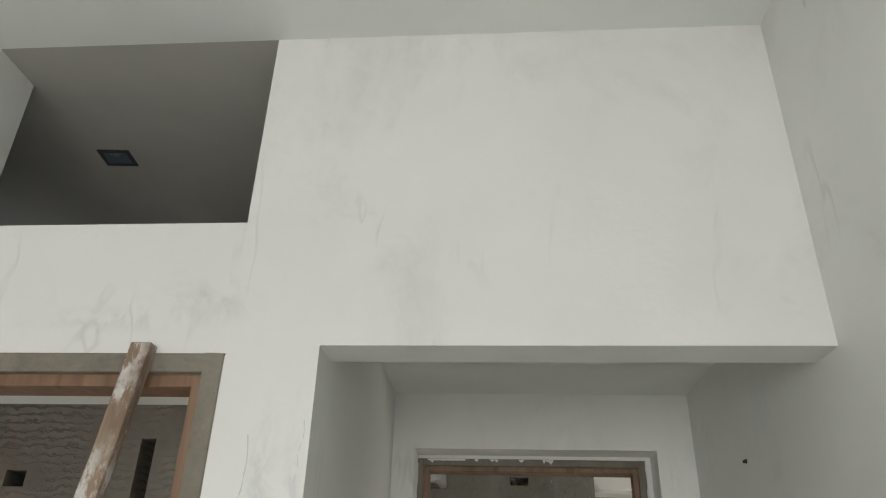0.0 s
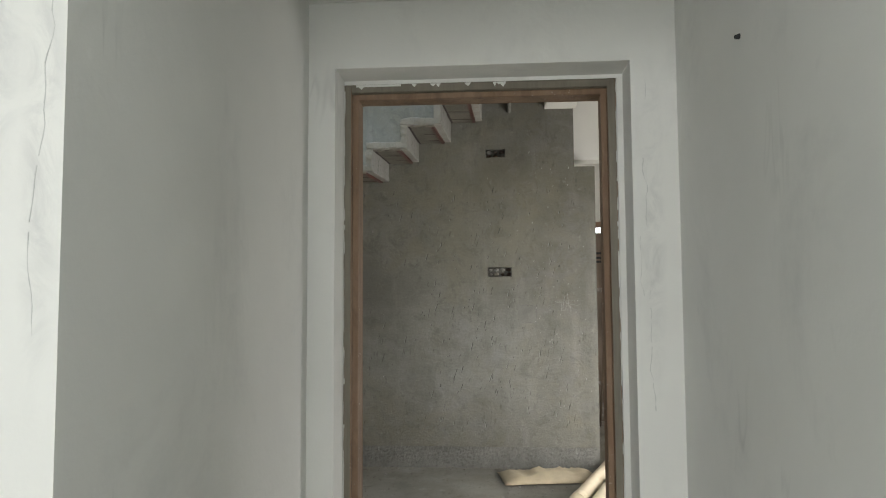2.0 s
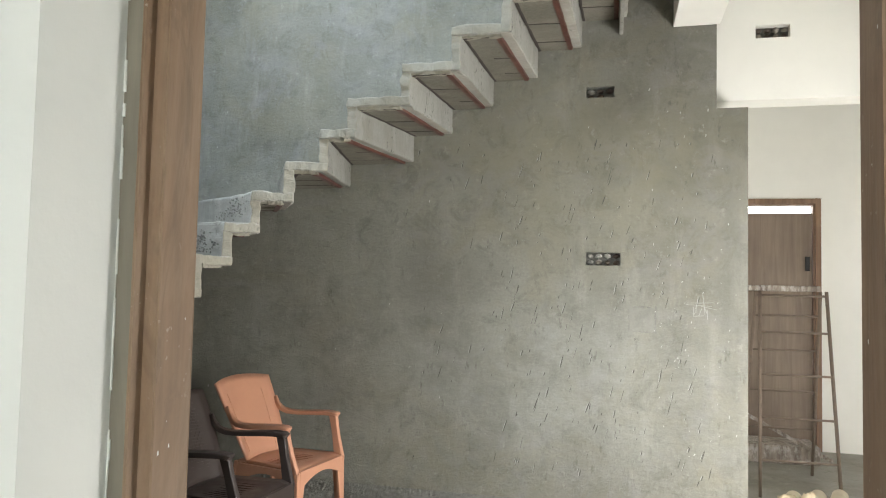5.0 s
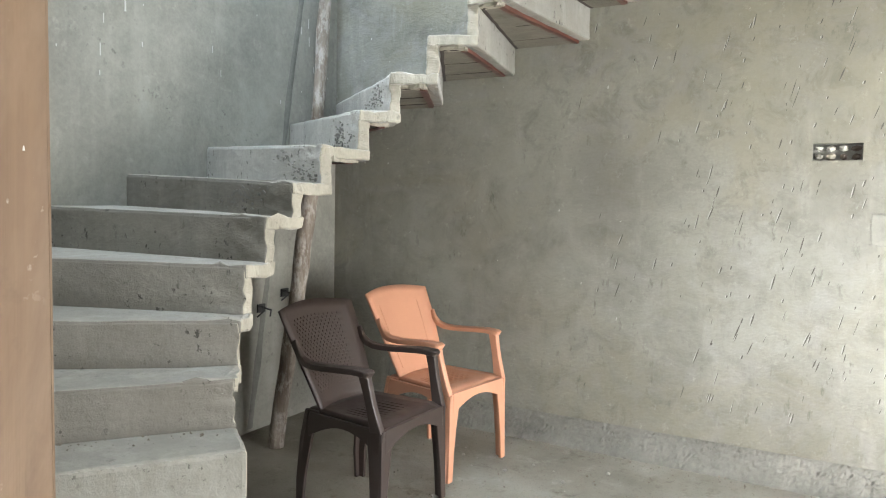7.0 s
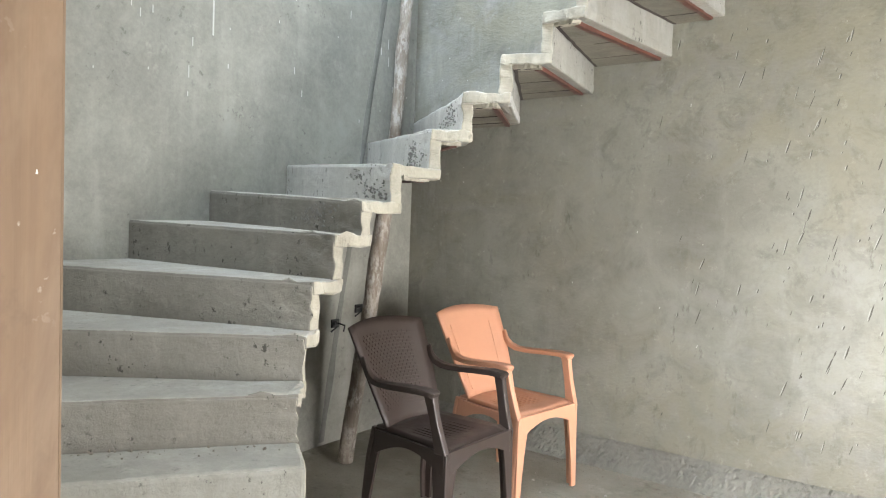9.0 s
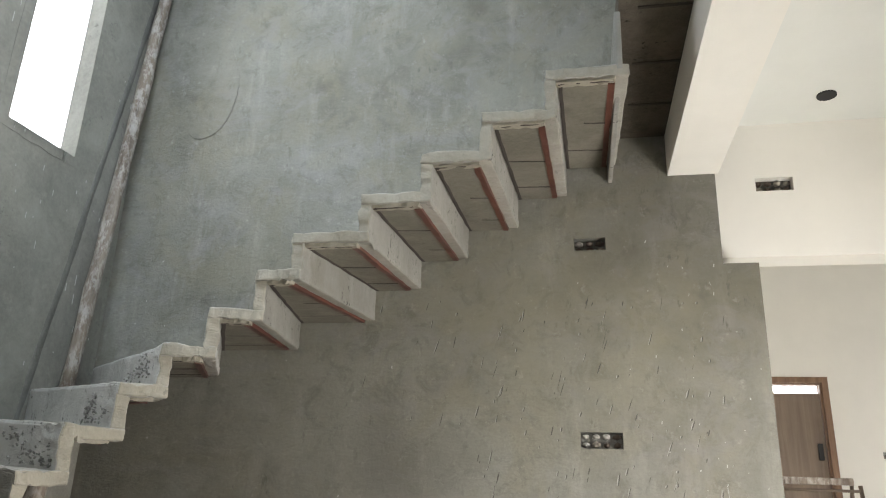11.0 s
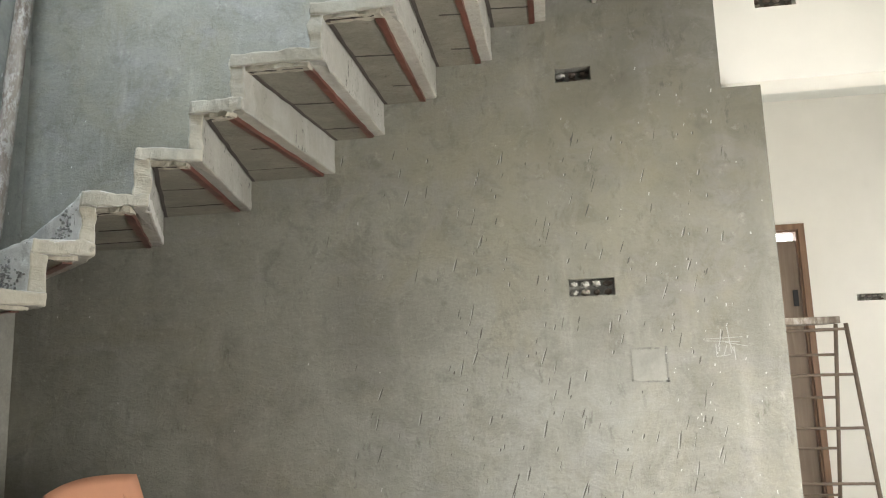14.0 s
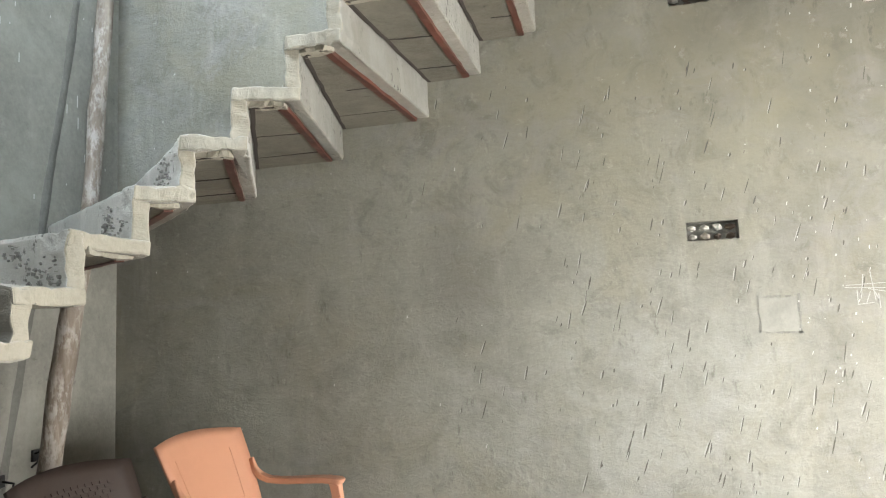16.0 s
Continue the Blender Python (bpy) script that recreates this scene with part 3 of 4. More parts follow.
door_3 = door_frame("door_3", "red-brown door frame with a gap of daylight over the leaf", 1.62, 2.575, 2.45, 6.83, 6.95, M_FRAME, 0.05, 0.015)
leaf = part("door_leaf", panel("y", 6.88, 6.92, 1.69, 2.505, 0.01, 2.31), M_DOOR, door_3, "closed brown wooden leaf", bevel=0.003)
bm = box(2.44, 2.48, 6.86, 6.88, 1.74, 1.88)
part("latch", bm, M_DARK, leaf, "black steel latch", bevel=0.004)
bm = bmesh.new()
for zz, ww in ((2.03, 0.12), (1.97, 0.09), (1.92, 0.12)):
    add_box(bm, 1.80, 1.80 + ww, 6.877, 6.88, zz, zz + 0.028)
part("lettering", bm, M_DARK, leaf, "faded dark stencil marks")
for xx in (0.02, 0.07, 0.22, 0.29, 0.31, 0.42, 0.52, 0.535, 0.55):
    w = 0.004 + 0.010 * random.random()
    bm = bmesh.new()
    drip = 0.006 + 0.014 * random.random()
    prism(bm, [(xx - w, -2.294), (xx + w, -2.294), (xx + 0.5 * w, -2.294 + 0.6 * drip), (xx + 0.1 * w, -2.294 + drip), (xx - 0.6 * w, -2.294 + 0.5 * drip)], 0.1495, 0.1525)
    for v in bm.verts:
        v.co = Vector((v.co.x, v.co.z, -v.co.y))
    part("putty_smear", bm, M_PUTTY_EDGE, door_1)
part("putty_smear", box(0.0, 0.17, 0.149, 0.1525, 2.287, 2.295), M_PUTTY_EDGE, door_1, bevel=0.002)
bm = bmesh.new()
zz = 0.0
while zz < 2.3:
    h = 0.012 + 0.05 * random.random()
    for xs in (-0.0445, 0.9575):
        if random.random() < 0.75:
            w = 0.001 + 0.004 * random.random()
            add_box(bm, xs if xs < 0 else xs + 0.004 - w, xs + w if xs < 0 else xs + 0.004, 0.150, 0.1525, zz, zz + h)
    zz += h
part("putty_smear", bm, M_PUTTY_EDGE, door_1)

random.seed(29)
for i in range(11):
    x, z = (0.0045, 0.7 + 1.4 * random.random()) if i < 7 else (0.9125, 0.8 + 1.3 * random.random())
    bm = bmesh.new()
    bmesh.ops.create_icosphere(bm, subdivisions=1, radius=0.0022 + 0.0015 * random.random())
    y = 0.185 + 0.07 * random.random()
    for v in bm.verts:
        v.co = Vector((x + 0.25 * v.co.x, y + 0.8 * v.co.y, z + 1.5 * v.co.z))
    part("putty_speck", bm, M_PUTTY_EDGE, door_1, smooth=True)

# ---- staircase ----
TIP = [(-0.42, 1.407), (-0.654, 1.38), (-0.825, 1.405), (-0.905, 1.41), (-1.084, 1.54), (-1.176, 1.648), (-1.22, 1.725), (-1.235, 1.84),
       (-1.225, 1.965), (-1.225, 2.13), (-1.25, 2.41), (-1.155, 2.509), (-1.014, 2.573), (-0.86, 2.637), (-0.71, 2.63), (-0.43, 2.64),
       (-0.172, 2.64), (0.075, 2.64), (0.348, 2.64), (0.642, 2.64)]
WALL = [(-0.93, 0.262), (-1.21, 0.262), (-1.50, 0.262), (-1.72, 0.262), (-2.10, 0.262), (LEFT, 0.65), (LEFT, 1.27), (LEFT, 1.77),
        (LEFT, 2.20), (LEFT, 2.71), (LEFT, 3.38), (LEFT, 3.85), (-1.70, 3.85), (-1.21, 3.85), (-0.755, 3.85), (-0.49, 3.85),
        (-0.215, 3.85), (0.075, 3.85), (0.355, 3.85), (0.635, 3.85)]
TOP = [0.178, 0.355, 0.533, 0.70, 0.858, 1.017, 1.194, 1.362, 1.488, 1.642, 1.81, 1.977, 2.14, 2.31, 2.465, 2.632, 2.805, 2.979, 3.16]
# how far each step climbs towards the wall that carries it
CLIMB = [0, 0, 0, 0, 0, 0, 0, 0.01, 0.04, 0.055, 0.08, 0.10, 0.10, 0.09, 0.12, 0.125, 0.13, 0.14, 0.14, 0.14]
THICK = 0.048
stairs = empty("staircase", "curved cast concrete staircase with a folded-plate soffit, cantilevered from cement walls", "staircase")


def fan(k, f):
    """A plan point on riser line k, f from the free edge to the wall."""
    a, b = Vector(TIP[k]), Vector(WALL[k])
    return a + (b - a) * f


def across(k, f, off):
    """A plan point at f along riser line k, moved off metres up the stair."""
    d = (Vector(WALL[k]) - Vector(TIP[k])).normalized()
    up = Vector((d.y, -d.x))
    j = min(k + 1, 19)
    if j > k and up.dot(fan(j, 0.5) - fan(k, 0.5)) < 0 or j == k and up.x < 0:
        up = -up
    return fan(k, f) + off * up


def pitch(bm, k):
    """The upper steps climb a little towards the wall."""
    for v in bm.verts:
        f = max((-1.22 - v.co.x) / 1.265, (v.co.y - 2.64) / 1.21, 0.0)
        v.co.z += CLIMB[k] * min(f, 1.0)


def chipped(bm, k):
    """Hand-cast, worn edges."""
    bmesh.ops.subdivide_edges(bm, edges=[e for e in bm.edges if e.calc_length() > 0.12], cuts=7, use_grid_fill=True)
    for v in bm.verts:
        a = noise.noise_vector(Vector((v.co.x * 8, v.co.y * 8, k * 3.7)))
        b = noise.noise_vector(Vector((v.co.x * 43, v.co.y * 43, v.co.z * 30 + k * 1.9)))
        tip = min((Vector(TIP[k]) - v.co.xy).length, (Vector(TIP[min(k + 1, 19)]) - v.co.xy).length) < 0.13
        w = 0.014 if tip and k >= 4 else 0.003
        v.co.x += 0.003 * a.x + w * b.x
        v.co.y += 0.003 * a.y + w * b.y
        v.co.z += 0.003 * a.z + (0.008 * b.z if tip and k >= 4 else 0.001 * b.z)
    pitch(bm, k)


def beige_end(ob, k):
    """The free end of a step carries a beige render coat; other upright faces take riser tones."""
    out = (Vector(TIP[k]) - Vector(WALL[k])).normalized()
    ob.data.materials.append(M_EDGE)
    # upright faces get a riser tone by step, their shade set by colour
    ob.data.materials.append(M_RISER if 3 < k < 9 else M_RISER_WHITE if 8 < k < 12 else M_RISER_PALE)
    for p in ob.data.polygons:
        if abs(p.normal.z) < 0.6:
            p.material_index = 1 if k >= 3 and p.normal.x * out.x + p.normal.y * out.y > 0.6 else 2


def bar(bm, a, b, w, z0, z1):
    """A level bar of width w from a to b."""
    d = (b - a).normalized()
    n = Vector((-d.y, d.x)) * (w / 2)
    prism(bm, [tuple(a - n), tuple(b - n), tuple(b + n), tuple(a + n)], z0, z1)


for k in range(19):
    z = TOP[k]
    low = TOP[k - 1] if k else 0.0
    outline = [fan(k, f) for f in (0, 0.2, 0.4, 0.6, 0.8, 1)]
    if WALL[k][1] <= 0.27 and WALL[k + 1][0] <= LEFT + 0.001:
        outline.append(Vector((LEFT, 0.262)))
    outline += [across(k + 1, f, 0.05 if k >= 3 else 0.0) for f in (1, 0.66, 0.33, 0)]
    bm = bmesh.new()
    bottom = z - THICK if k >= 4 else 0.0
    prism(bm, [(p.x, p.y) for p in outline], bottom, z)
    chipped(bm, k)
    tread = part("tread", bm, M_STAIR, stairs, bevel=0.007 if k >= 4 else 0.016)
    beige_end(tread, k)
    if k >= 4:
        q = [across(k, f, -0.003) for f in (0.004, 0.33, 0.66, 1)] + [across(k, f, THICK) for f in (1, 0.66, 0.33, 0.004)]
        bm = bmesh.new()
        prism(bm, [(p.x, p.y) for p in q], low - THICK + 0.002, z - 0.008)
        chipped(bm, k)
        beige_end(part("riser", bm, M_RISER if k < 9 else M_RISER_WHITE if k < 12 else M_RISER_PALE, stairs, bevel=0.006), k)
    if k >= 9:
        # board-marked soffit panel with its joints and the batten left in by the riser above
        start = 0.03
        quad = [across(k, f, THICK + 0.012) for f in (start, 0.995)] + [across(k + 1, f, -0.012) for f in (0.995, start)]
        if (quad[3] - quad[0]).dot(across(k, 0.1, 1) - fan(k, 0.1)) > 0.03:
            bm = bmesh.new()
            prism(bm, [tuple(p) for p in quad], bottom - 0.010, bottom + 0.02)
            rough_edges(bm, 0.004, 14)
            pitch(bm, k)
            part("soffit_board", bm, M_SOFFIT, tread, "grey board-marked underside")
            bm = bmesh.new()
            for f in (0.34 + 0.08 * random.random(), 0.7 + 0.08 * random.random()):
                p, q2 = across(k, f, THICK + 0.02), across(k + 1, f + 0.02, -0.03)
                if random.random() < 0.4:
                    p = p + (q2 - p) * 0.45
                bar(bm, p, q2, 0.008, bottom - 0.0125, bottom - 0.008)
            bar(bm, across(k, start, THICK + 0.012), across(k, 0.985, THICK + 0.012), 0.016, bottom - 0.0125, bottom - 0.008)
            bar(bm, across(k, start, THICK + 0.012), across(k + 1, start, -0.03), 0.009, bottom - 0.0125, bottom - 0.008)
            bmesh.ops.subdivide_edges(bm, edges=[e for e in bm.edges if e.calc_length() > 0.1], cuts=12)
            for v in bm.verts:
                d = noise.noise_vector(v.co * 34)
                v.co.x, v.co.y = v.co.x + 0.006 * d.x, v.co.y + 0.006 * d.y
            pitch(bm, k)
            part("board_joint", bm, M_JOINT, tread, "dark gaps between shutter boards")
        bm = bmesh.new()
        a, b = across(k, 0.032, THICK), across(k + 1, 0.032, -0.006)
        if (b - a).dot(across(k, 0.1, 1) - fan(k, 0.1)) > 0.05:
            bar(bm, a, b, 0.05, bottom - 0.012, bottom + 0.01)
            bmesh.ops.subdivide_edges(bm, edges=[e for e in bm.edges if e.calc_length() > 0.03], cuts=7, use_grid_fill=True)
            for v in bm.verts:
                d = noise.noise_vector(v.co * 37)
                v.co += Vector((0.012 * d.x, 0.012 * d.y, 0.006 * d.z))
            pitch(bm, k)
            part("edge_render", bm, M_EDGE, tread, "lumpy beige render along the free edge")
        else:
            bm.free()
        bm = bmesh.new()
        bar(bm, across(k + 1, 0.05, -0.020), across(k + 1, 0.985, -0.020), 0.027, bottom - 0.0145, bottom + 0.004)
        bmesh.ops.subdivide_edges(bm, edges=[e for e in bm.edges if e.calc_length() > 0.1], cuts=14)
        rough_edges(bm, 0.005, 24)
        pitch(bm, k)
        part("batten", bm, M_BATTEN, tread, "rust-red shuttering batten")

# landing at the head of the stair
# slab coloured near black in place of the shade beside the beam
thing("landing_slab", box(0.66, 0.965, 1.2, FAR, 3.42, 3.56), M_LANDING_SHADE, "dark board-marked landing slab beside the beam", "slab", "structure")
bm = bmesh.new()
for yy in (1.75, 2.2, 2.62, 3.05, 3.45):
    add_box(bm, 0.74, 0.96, yy, yy + 0.014, 3.414, 3.421)
thing("landing_joints", bm, M_JOINT, "dark shutter board gaps under the landing", "slab", "structure")
bm = bmesh.new()
q = [across(19, f, 0.0) for f in (0, 1)] + [across(19, f, 0.026) for f in (1, 0)]
prism(bm, [(p.x, p.y) for p in q], TOP[18] - 0.02, 3.42)
part("riser", bm, M_RISER_PALE, stairs, bevel=0.006)

# ---- props ----
def wobble(a, b, n, amount):
    a, b = Vector(a), Vector(b)
    return [a + (b - a) * (i / n) + (amount * Vector(noise.noise_vector(Vector((i * 0.7, a.x * 3, a.y)))) if 0 < i < n else Vector()) for i in range(n + 1)]


def pole(name, a, b, r, label):
    bm = bmesh.new()
    pts = wobble(a, b, 14, 0.011)
    tube(bm, pts, [r * (1 + 0.16 * noise.noise(p * 5)) for p in pts], 14)
    return thing(name, bm, M_POLE, label, "wooden pole", smooth=True)


pole("wooden_pole", (-2.395, 3.53, 1.86), (-2.40, 3.80, 4.85), 0.041, "rough casuarina pole standing on the winders in the corner")
pole("wooden_prop", (-2.185, 2.935, 0.0), (-1.965, 3.0, 1.635), 0.045, "peeling wooden prop under the concrete stair")

# scaffold before the second doorway
scaffold = empty("scaffold", "paint-splashed timber scaffold leaning at the second doorway", "scaffold")
for x0, x1 in ((-0.594, -0.80), (-1.62, -1.66)):
    bm = bmesh.new()
    for i in range(9):
        f = i / 8
        c = Vector((x1 + (x0 - x1) * f + 0.008 * noise.noise(Vector((i, x0, 0))), -1.58 + 0.165 * f, 2.285 * f))
        ring = [bm.verts.new(c + Vector((sx * (0.027 + 0.004 * noise.noise(c * 4)), sy * 0.02, 0))) for sx, sy in ((-1, -1), (1, -1), (1, 1), (-1, 1))]
        if i:
            for j in range(4):
                bm.faces.new([last[j], last[(j + 1) % 4], ring[(j + 1) % 4], ring[j]])
        else:
            bm.faces.new(ring[::-1])
        last = ring
    bm.faces.new(last)
    part("post", bm, M_SPLASH, scaffold, "white-splashed timber post", bevel=0.004)
bm = bmesh.new()
add_box(bm, -1.75, -0.572, -1.545, -1.505, 1.745, 1.825, pose(0, 0, 0, 0, -0.6, 0))
rough_edges(bm, 0.004)
part("ledger", bm, M_SPLASH_PLANK, scaffold, "short grey plank ledger", bevel=0.004)

# slit and pipe in the small room
thing("wall_small_room_back", panel("y", -0.02, -0.002, -2.6, -0.36, 0, 2.43), M_DARK, "dark back of the pipe slit", "wall", "structure")
bm = bmesh.new()
tube(bm, [(SLIT + 0.035, -0.16, 0), (SLIT + 0.035, -0.16, 1.75)], 0.025, 12)
thing("drain_pipe", bm, M_REDPIPE, "red-brown pipe in a wall slit", "pipe", smooth=True)

# downlight, conduit hole and wall plug
dl = empty("downlight", "square black recessed downlight with a glass face", "lamp", pose(-1.252, -0.755, 3.335, 0, 0, 4))
bm = panel("y", -0.006, 0.0, -0.065, 0.065, -0.055, 0.055, [(-0.05, 0.05, -0.04, 0.04)])
for v in bm.verts:
    v.co = Vector((v.co.x, v.co.z, v.co.y))
part("rim", bm, M_DARK, dl)
part("glass", box(-0.05, 0.05, -0.04, 0.04, -0.003, 0.0), M_LENS, dl, "bluish glass face")
bm = bmesh.new()
tube(bm, [(0.511, -0.611, 2.551), (0.511, -0.611, 2.538)], 0.035, 20)
thing("conduit_box", bm, M_DARK, "round black conduit box in the passage ceiling", "conduit box")
bm = bmesh.new()
tube(bm, [(1.82, 3.76, 3.571), (1.82, 3.76, 3.558)], 0.05, 20)
thing("conduit_box", bm, M_DARK, "round black conduit box in the hall ceiling", "conduit box")
bm = bmesh.new()
tube(bm, [(1.141, -0.618, 2.157), (1.128, -0.618, 2.155)], [0.008, 0.005], 8)
thing("wall_plug", bm, M_DARK, "small dark plug in the white wall", "wall plug")


# ---- chairs ----
def sweep(bm, sections):
    """A bar through level or upright rectangles, each a list of four corners."""
    last = None
    for sec in sections:
        ring = [bm.verts.new(p) for p in sec]
        if last:
            for j in range(4):
                bm.faces.new([last[j], last[(j + 1) % 4], ring[(j + 1) % 4], ring[j]])
        else:
            bm.faces.new(ring[::-1])
        last = ring
    bm.faces.new(last)


def level(x, y, z, a, b):
    return [(x - a, y - b, z), (x + a, y - b, z), (x + a, y + b, z), (x - a, y + b, z)]


def sheet(rows, thick, bm):
    """A shell through a grid of points, thickened along its normals."""
    n, m = len(rows), len(rows[0])
    front, back = [], []
    for i in range(n):
        for j in range(m):
            p = rows[i][j]
            u = rows[min(i + 1, n - 1)][j] - rows[max(i - 1, 0)][j]
            v = rows[i][min(j + 1, m - 1)] - rows[i][max(j - 1, 0)]
            w = u.cross(v).normalized() * thick
            front.append(bm.verts.new(p))
            back.append(bm.verts.new(p - w))
    g = lambda s, i, j: s[i * m + j]
    for i in range(n - 1):
        for j in range(m - 1):
            bm.faces.new([g(front, i, j), g(front, i, j + 1), g(front, i + 1, j + 1), g(front, i + 1, j)])
            bm.faces.new([g(back, i, j), g(back, i + 1, j), g(back, i + 1, j + 1), g(back, i, j + 1)])
    rim = [(0, j) for j in range(m)] + [(i, m - 1) for i in range(1, n)] + [(n - 1, j) for j in range(m - 2, -1, -1)] + [(i, 0) for i in range(n - 2, 0, -1)]
    for a, b in zip(rim, rim[1:] + rim[:1]):
        bm.faces.new([g(front, *a), g(back, *a), g(back, *b), g(front, *b)])


def back_point(s, t):
    """A point of the backrest: s from the seat to the top, t across from -1 to 1."""
    half = 0.185 + 0.066 * s + 0.008 * math.sin(s * 3.1)
    z = 0.455 + 0.455 * s + 0.022 * s * s * (1 - t * t)
    x = -0.185 - 0.20 * s - 0.03 * s * s + (0.04 + 0.02 * s) * t * t
    return Vector((x, half * t, z))


def plastic_chair(m, material, label, woven):
    c = empty("plastic_armchair", label, "chair", m, "plastic chairs by the stair")
    bm = bmesh.new()
    sheet([[back_point(i / 12, j / 5 - 1) for j in range(11)] for i in range(13)], -0.014, bm)
    back = part("backrest", bm, material, c, bevel=0.0, smooth=True)
    bm = bmesh.new()
    rows = [(i, j) for i in range(22 if woven else 1) for j in range(12 if woven else 1)]
    if woven:
        for i, j in rows:
            s, t = 0.17 + 0.68 * i / 21, -0.68 + 1.36 * (j + 0.5 * (i % 2)) / 12
            p = back_point(s, t)
            add_box(bm, -0.005, 0.004, -0.011, 0.011, -0.006, 0.006, Matrix.Translation(p) @ pose(0, 0, 0, 0, -24, -26 * t))
        part("weave", bm, material, back, "raised basket weave pattern")
    else:
        bm.free()
        for t in (-0.66, 0.66):
            bm = bmesh.new()
            tube(bm, [back_point(0.1 + 0.08 * i, t) + Vector((0.001, 0, 0)) for i in range(10)], 0.0025, 6)
            part("bead", bm, material, back, smooth=True)
    bm = bmesh.new()
    sheet([[Vector((-0.215 + 0.455 * i / 8, (0.195 + 0.035 * i / 8) * (j / 5 - 1), 0.47 - 0.022 * math.sin(math.pi * i / 8) * (1 - (j / 5 - 1) ** 2) - (0.02 if i == 8 else 0))) for j in range(11)] for i in range(9)], 0.016, bm)
    seat = part("seat", bm, material, c, smooth=True)
    bm = bmesh.new()
    for j in range(-4, 5):
        add_box(bm, -0.12, 0.14, 0.032 * j - 0.004, 0.032 * j + 0.004, 0.4535 - 0.0016 * (4 - abs(j)), 0.4585 - 0.0016 * (4 - abs(j)))
    part("rib", bm, material, seat)
    # apron under the seat, arched between the legs
    for ya, yb, xa, xb in ((-0.225, 0.225, 0.225, 0.243), (-0.19, 0.19, -0.215, -0.2)):
        bm = bmesh.new()
        sweep(bm, [[(xa, y, 0.457), (xb, y, 0.457), (xb, y, 0.345 + 0.07 * math.cos(y / yb * 1.5)), (xa, y, 0.345 + 0.07 * math.cos(y / yb * 1.5))] for y in [ya + (yb - ya) * i / 12 for i in range(13)]])
        part("apron", bm, material, c, bevel=0.003)
    for s in (-1, 1):
        bm = bmesh.new()
        sweep(bm, [[(x, s * (0.205 + 0.03 * f), 0.457), (x, s * (0.222 + 0.03 * f), 0.457), (x, s * (0.222 + 0.03 * f), 0.34 + 0.08 * math.cos((f - 0.5) * 3)), (x, s * (0.205 + 0.03 * f), 0.34 + 0.08 * math.cos((f - 0.5) * 3))]
                   for f in [i / 12 for i in range(13)] for x in [-0.2 + 0.43 * f]])
        part("apron", bm, material, c, bevel=0.003)
        # front leg, a broad angle section that tapers to the floor
        bm = bmesh.new()
        sweep(bm, [level(0.200 + 0.012 * (1 - f), s * (0.238 + 0.018 * (1 - f)), 0.455 * f, 0.019 + 0.027 * f * f, 0.008) for f in (0, 0.3, 0.6, 0.85, 1)])
        sweep(bm, [level(0.232 + 0.006 * (1 - f), s * (0.224 + 0.017 * (1 - f) - 0.02 * f * f), 0.455 * f, 0.009, 0.019 + 0.027 * f * f) for f in (0, 0.3, 0.6, 0.85, 1)])
        leg = part("leg", bm, material, c, bevel=0.003)
        # support rising from the leg, leaning back to the arm's front end
        bm = bmesh.new()
        sweep(bm, [level(0.210 - 0.062 * f, s * (0.240 + 0.018 * f), 0.445 + 0.25 * f, 0.031 - 0.009 * math.sin(f * 2.6), 0.016) for f in (0, 0.2, 0.4, 0.6, 0.8, 1)])
        part("arm_support", bm, material, leg, bevel=0.005)
        # back leg
        bm = bmesh.new()
        sweep(bm, [level(-0.245 + 0.055 * f - 0.02 * math.sin(f * 3.1), s * (0.226 - 0.022 * f), 0.465 * f, 0.018 + 0.022 * f, 0.009) for f in (0, 0.3, 0.7, 1)])
        sweep(bm, [level(-0.262 + 0.053 * f - 0.02 * math.sin(f * 3.1), s * (0.212 - 0.024 * f), 0.465 * f, 0.008, 0.017 + 0.015 * f) for f in (0, 0.3, 0.7, 1)])
        part("leg", bm, material, c, bevel=0.003)
        # level arm that sweeps up along the side of the back in one curve
        bm = bmesh.new()
        path = [(0.182, 0.258, 0.690, 0.024), (0.170, 0.259, 0.698, 0.031), (0.10, 0.262, 0.700, 0.033), (0.0, 0.262, 0.693, 0.032), (-0.08, 0.259, 0.686, 0.030),
                (-0.14, 0.254, 0.684, 0.027), (-0.19, 0.246, 0.687, 0.023), (-0.232, 0.236, 0.703, 0.018), (-0.262, 0.230, 0.733, 0.012), (-0.285, 0.233, 0.78, 0.006)]
        secs = []
        for i, (x, y, z, w) in enumerate(path):
            p, q = path[max(i - 1, 0)], path[min(i + 1, len(path) - 1)]
            d = Vector((q[0] - p[0], q[2] - p[2])).normalized()
            h = 0.013 + 0.003 * max(0.0, d.y)
            n1, n2 = (-d.y * h, d.x * h), (d.y * h, -d.x * h)
            secs.append([(x + n1[0], s * y - w, z + n1[1]), (x + n1[0], s * y + w, z + n1[1]), (x + n2[0], s * y + w, z + n2[1]), (x + n2[0], s * y - w, z + n2[1])])
        sweep(bm, secs)
        part("armrest", bm, material, c, bevel=0.006, smooth=False)
    return c


plastic_chair(pose(-1.285, 2.605, 0, 0, 0, -3.5), M_BROWN, "dark brown plastic armchair with a woven-pattern back", True)
plastic_chair(pose(-1.285, 3.285, 0, 0, 0, -9.5), M_ORANGE, "orange moulded plastic armchair near the cement wall", False)

# rough unplastered strip along the wall foot
bm = bmesh.new()
nx, nz = 300, 12
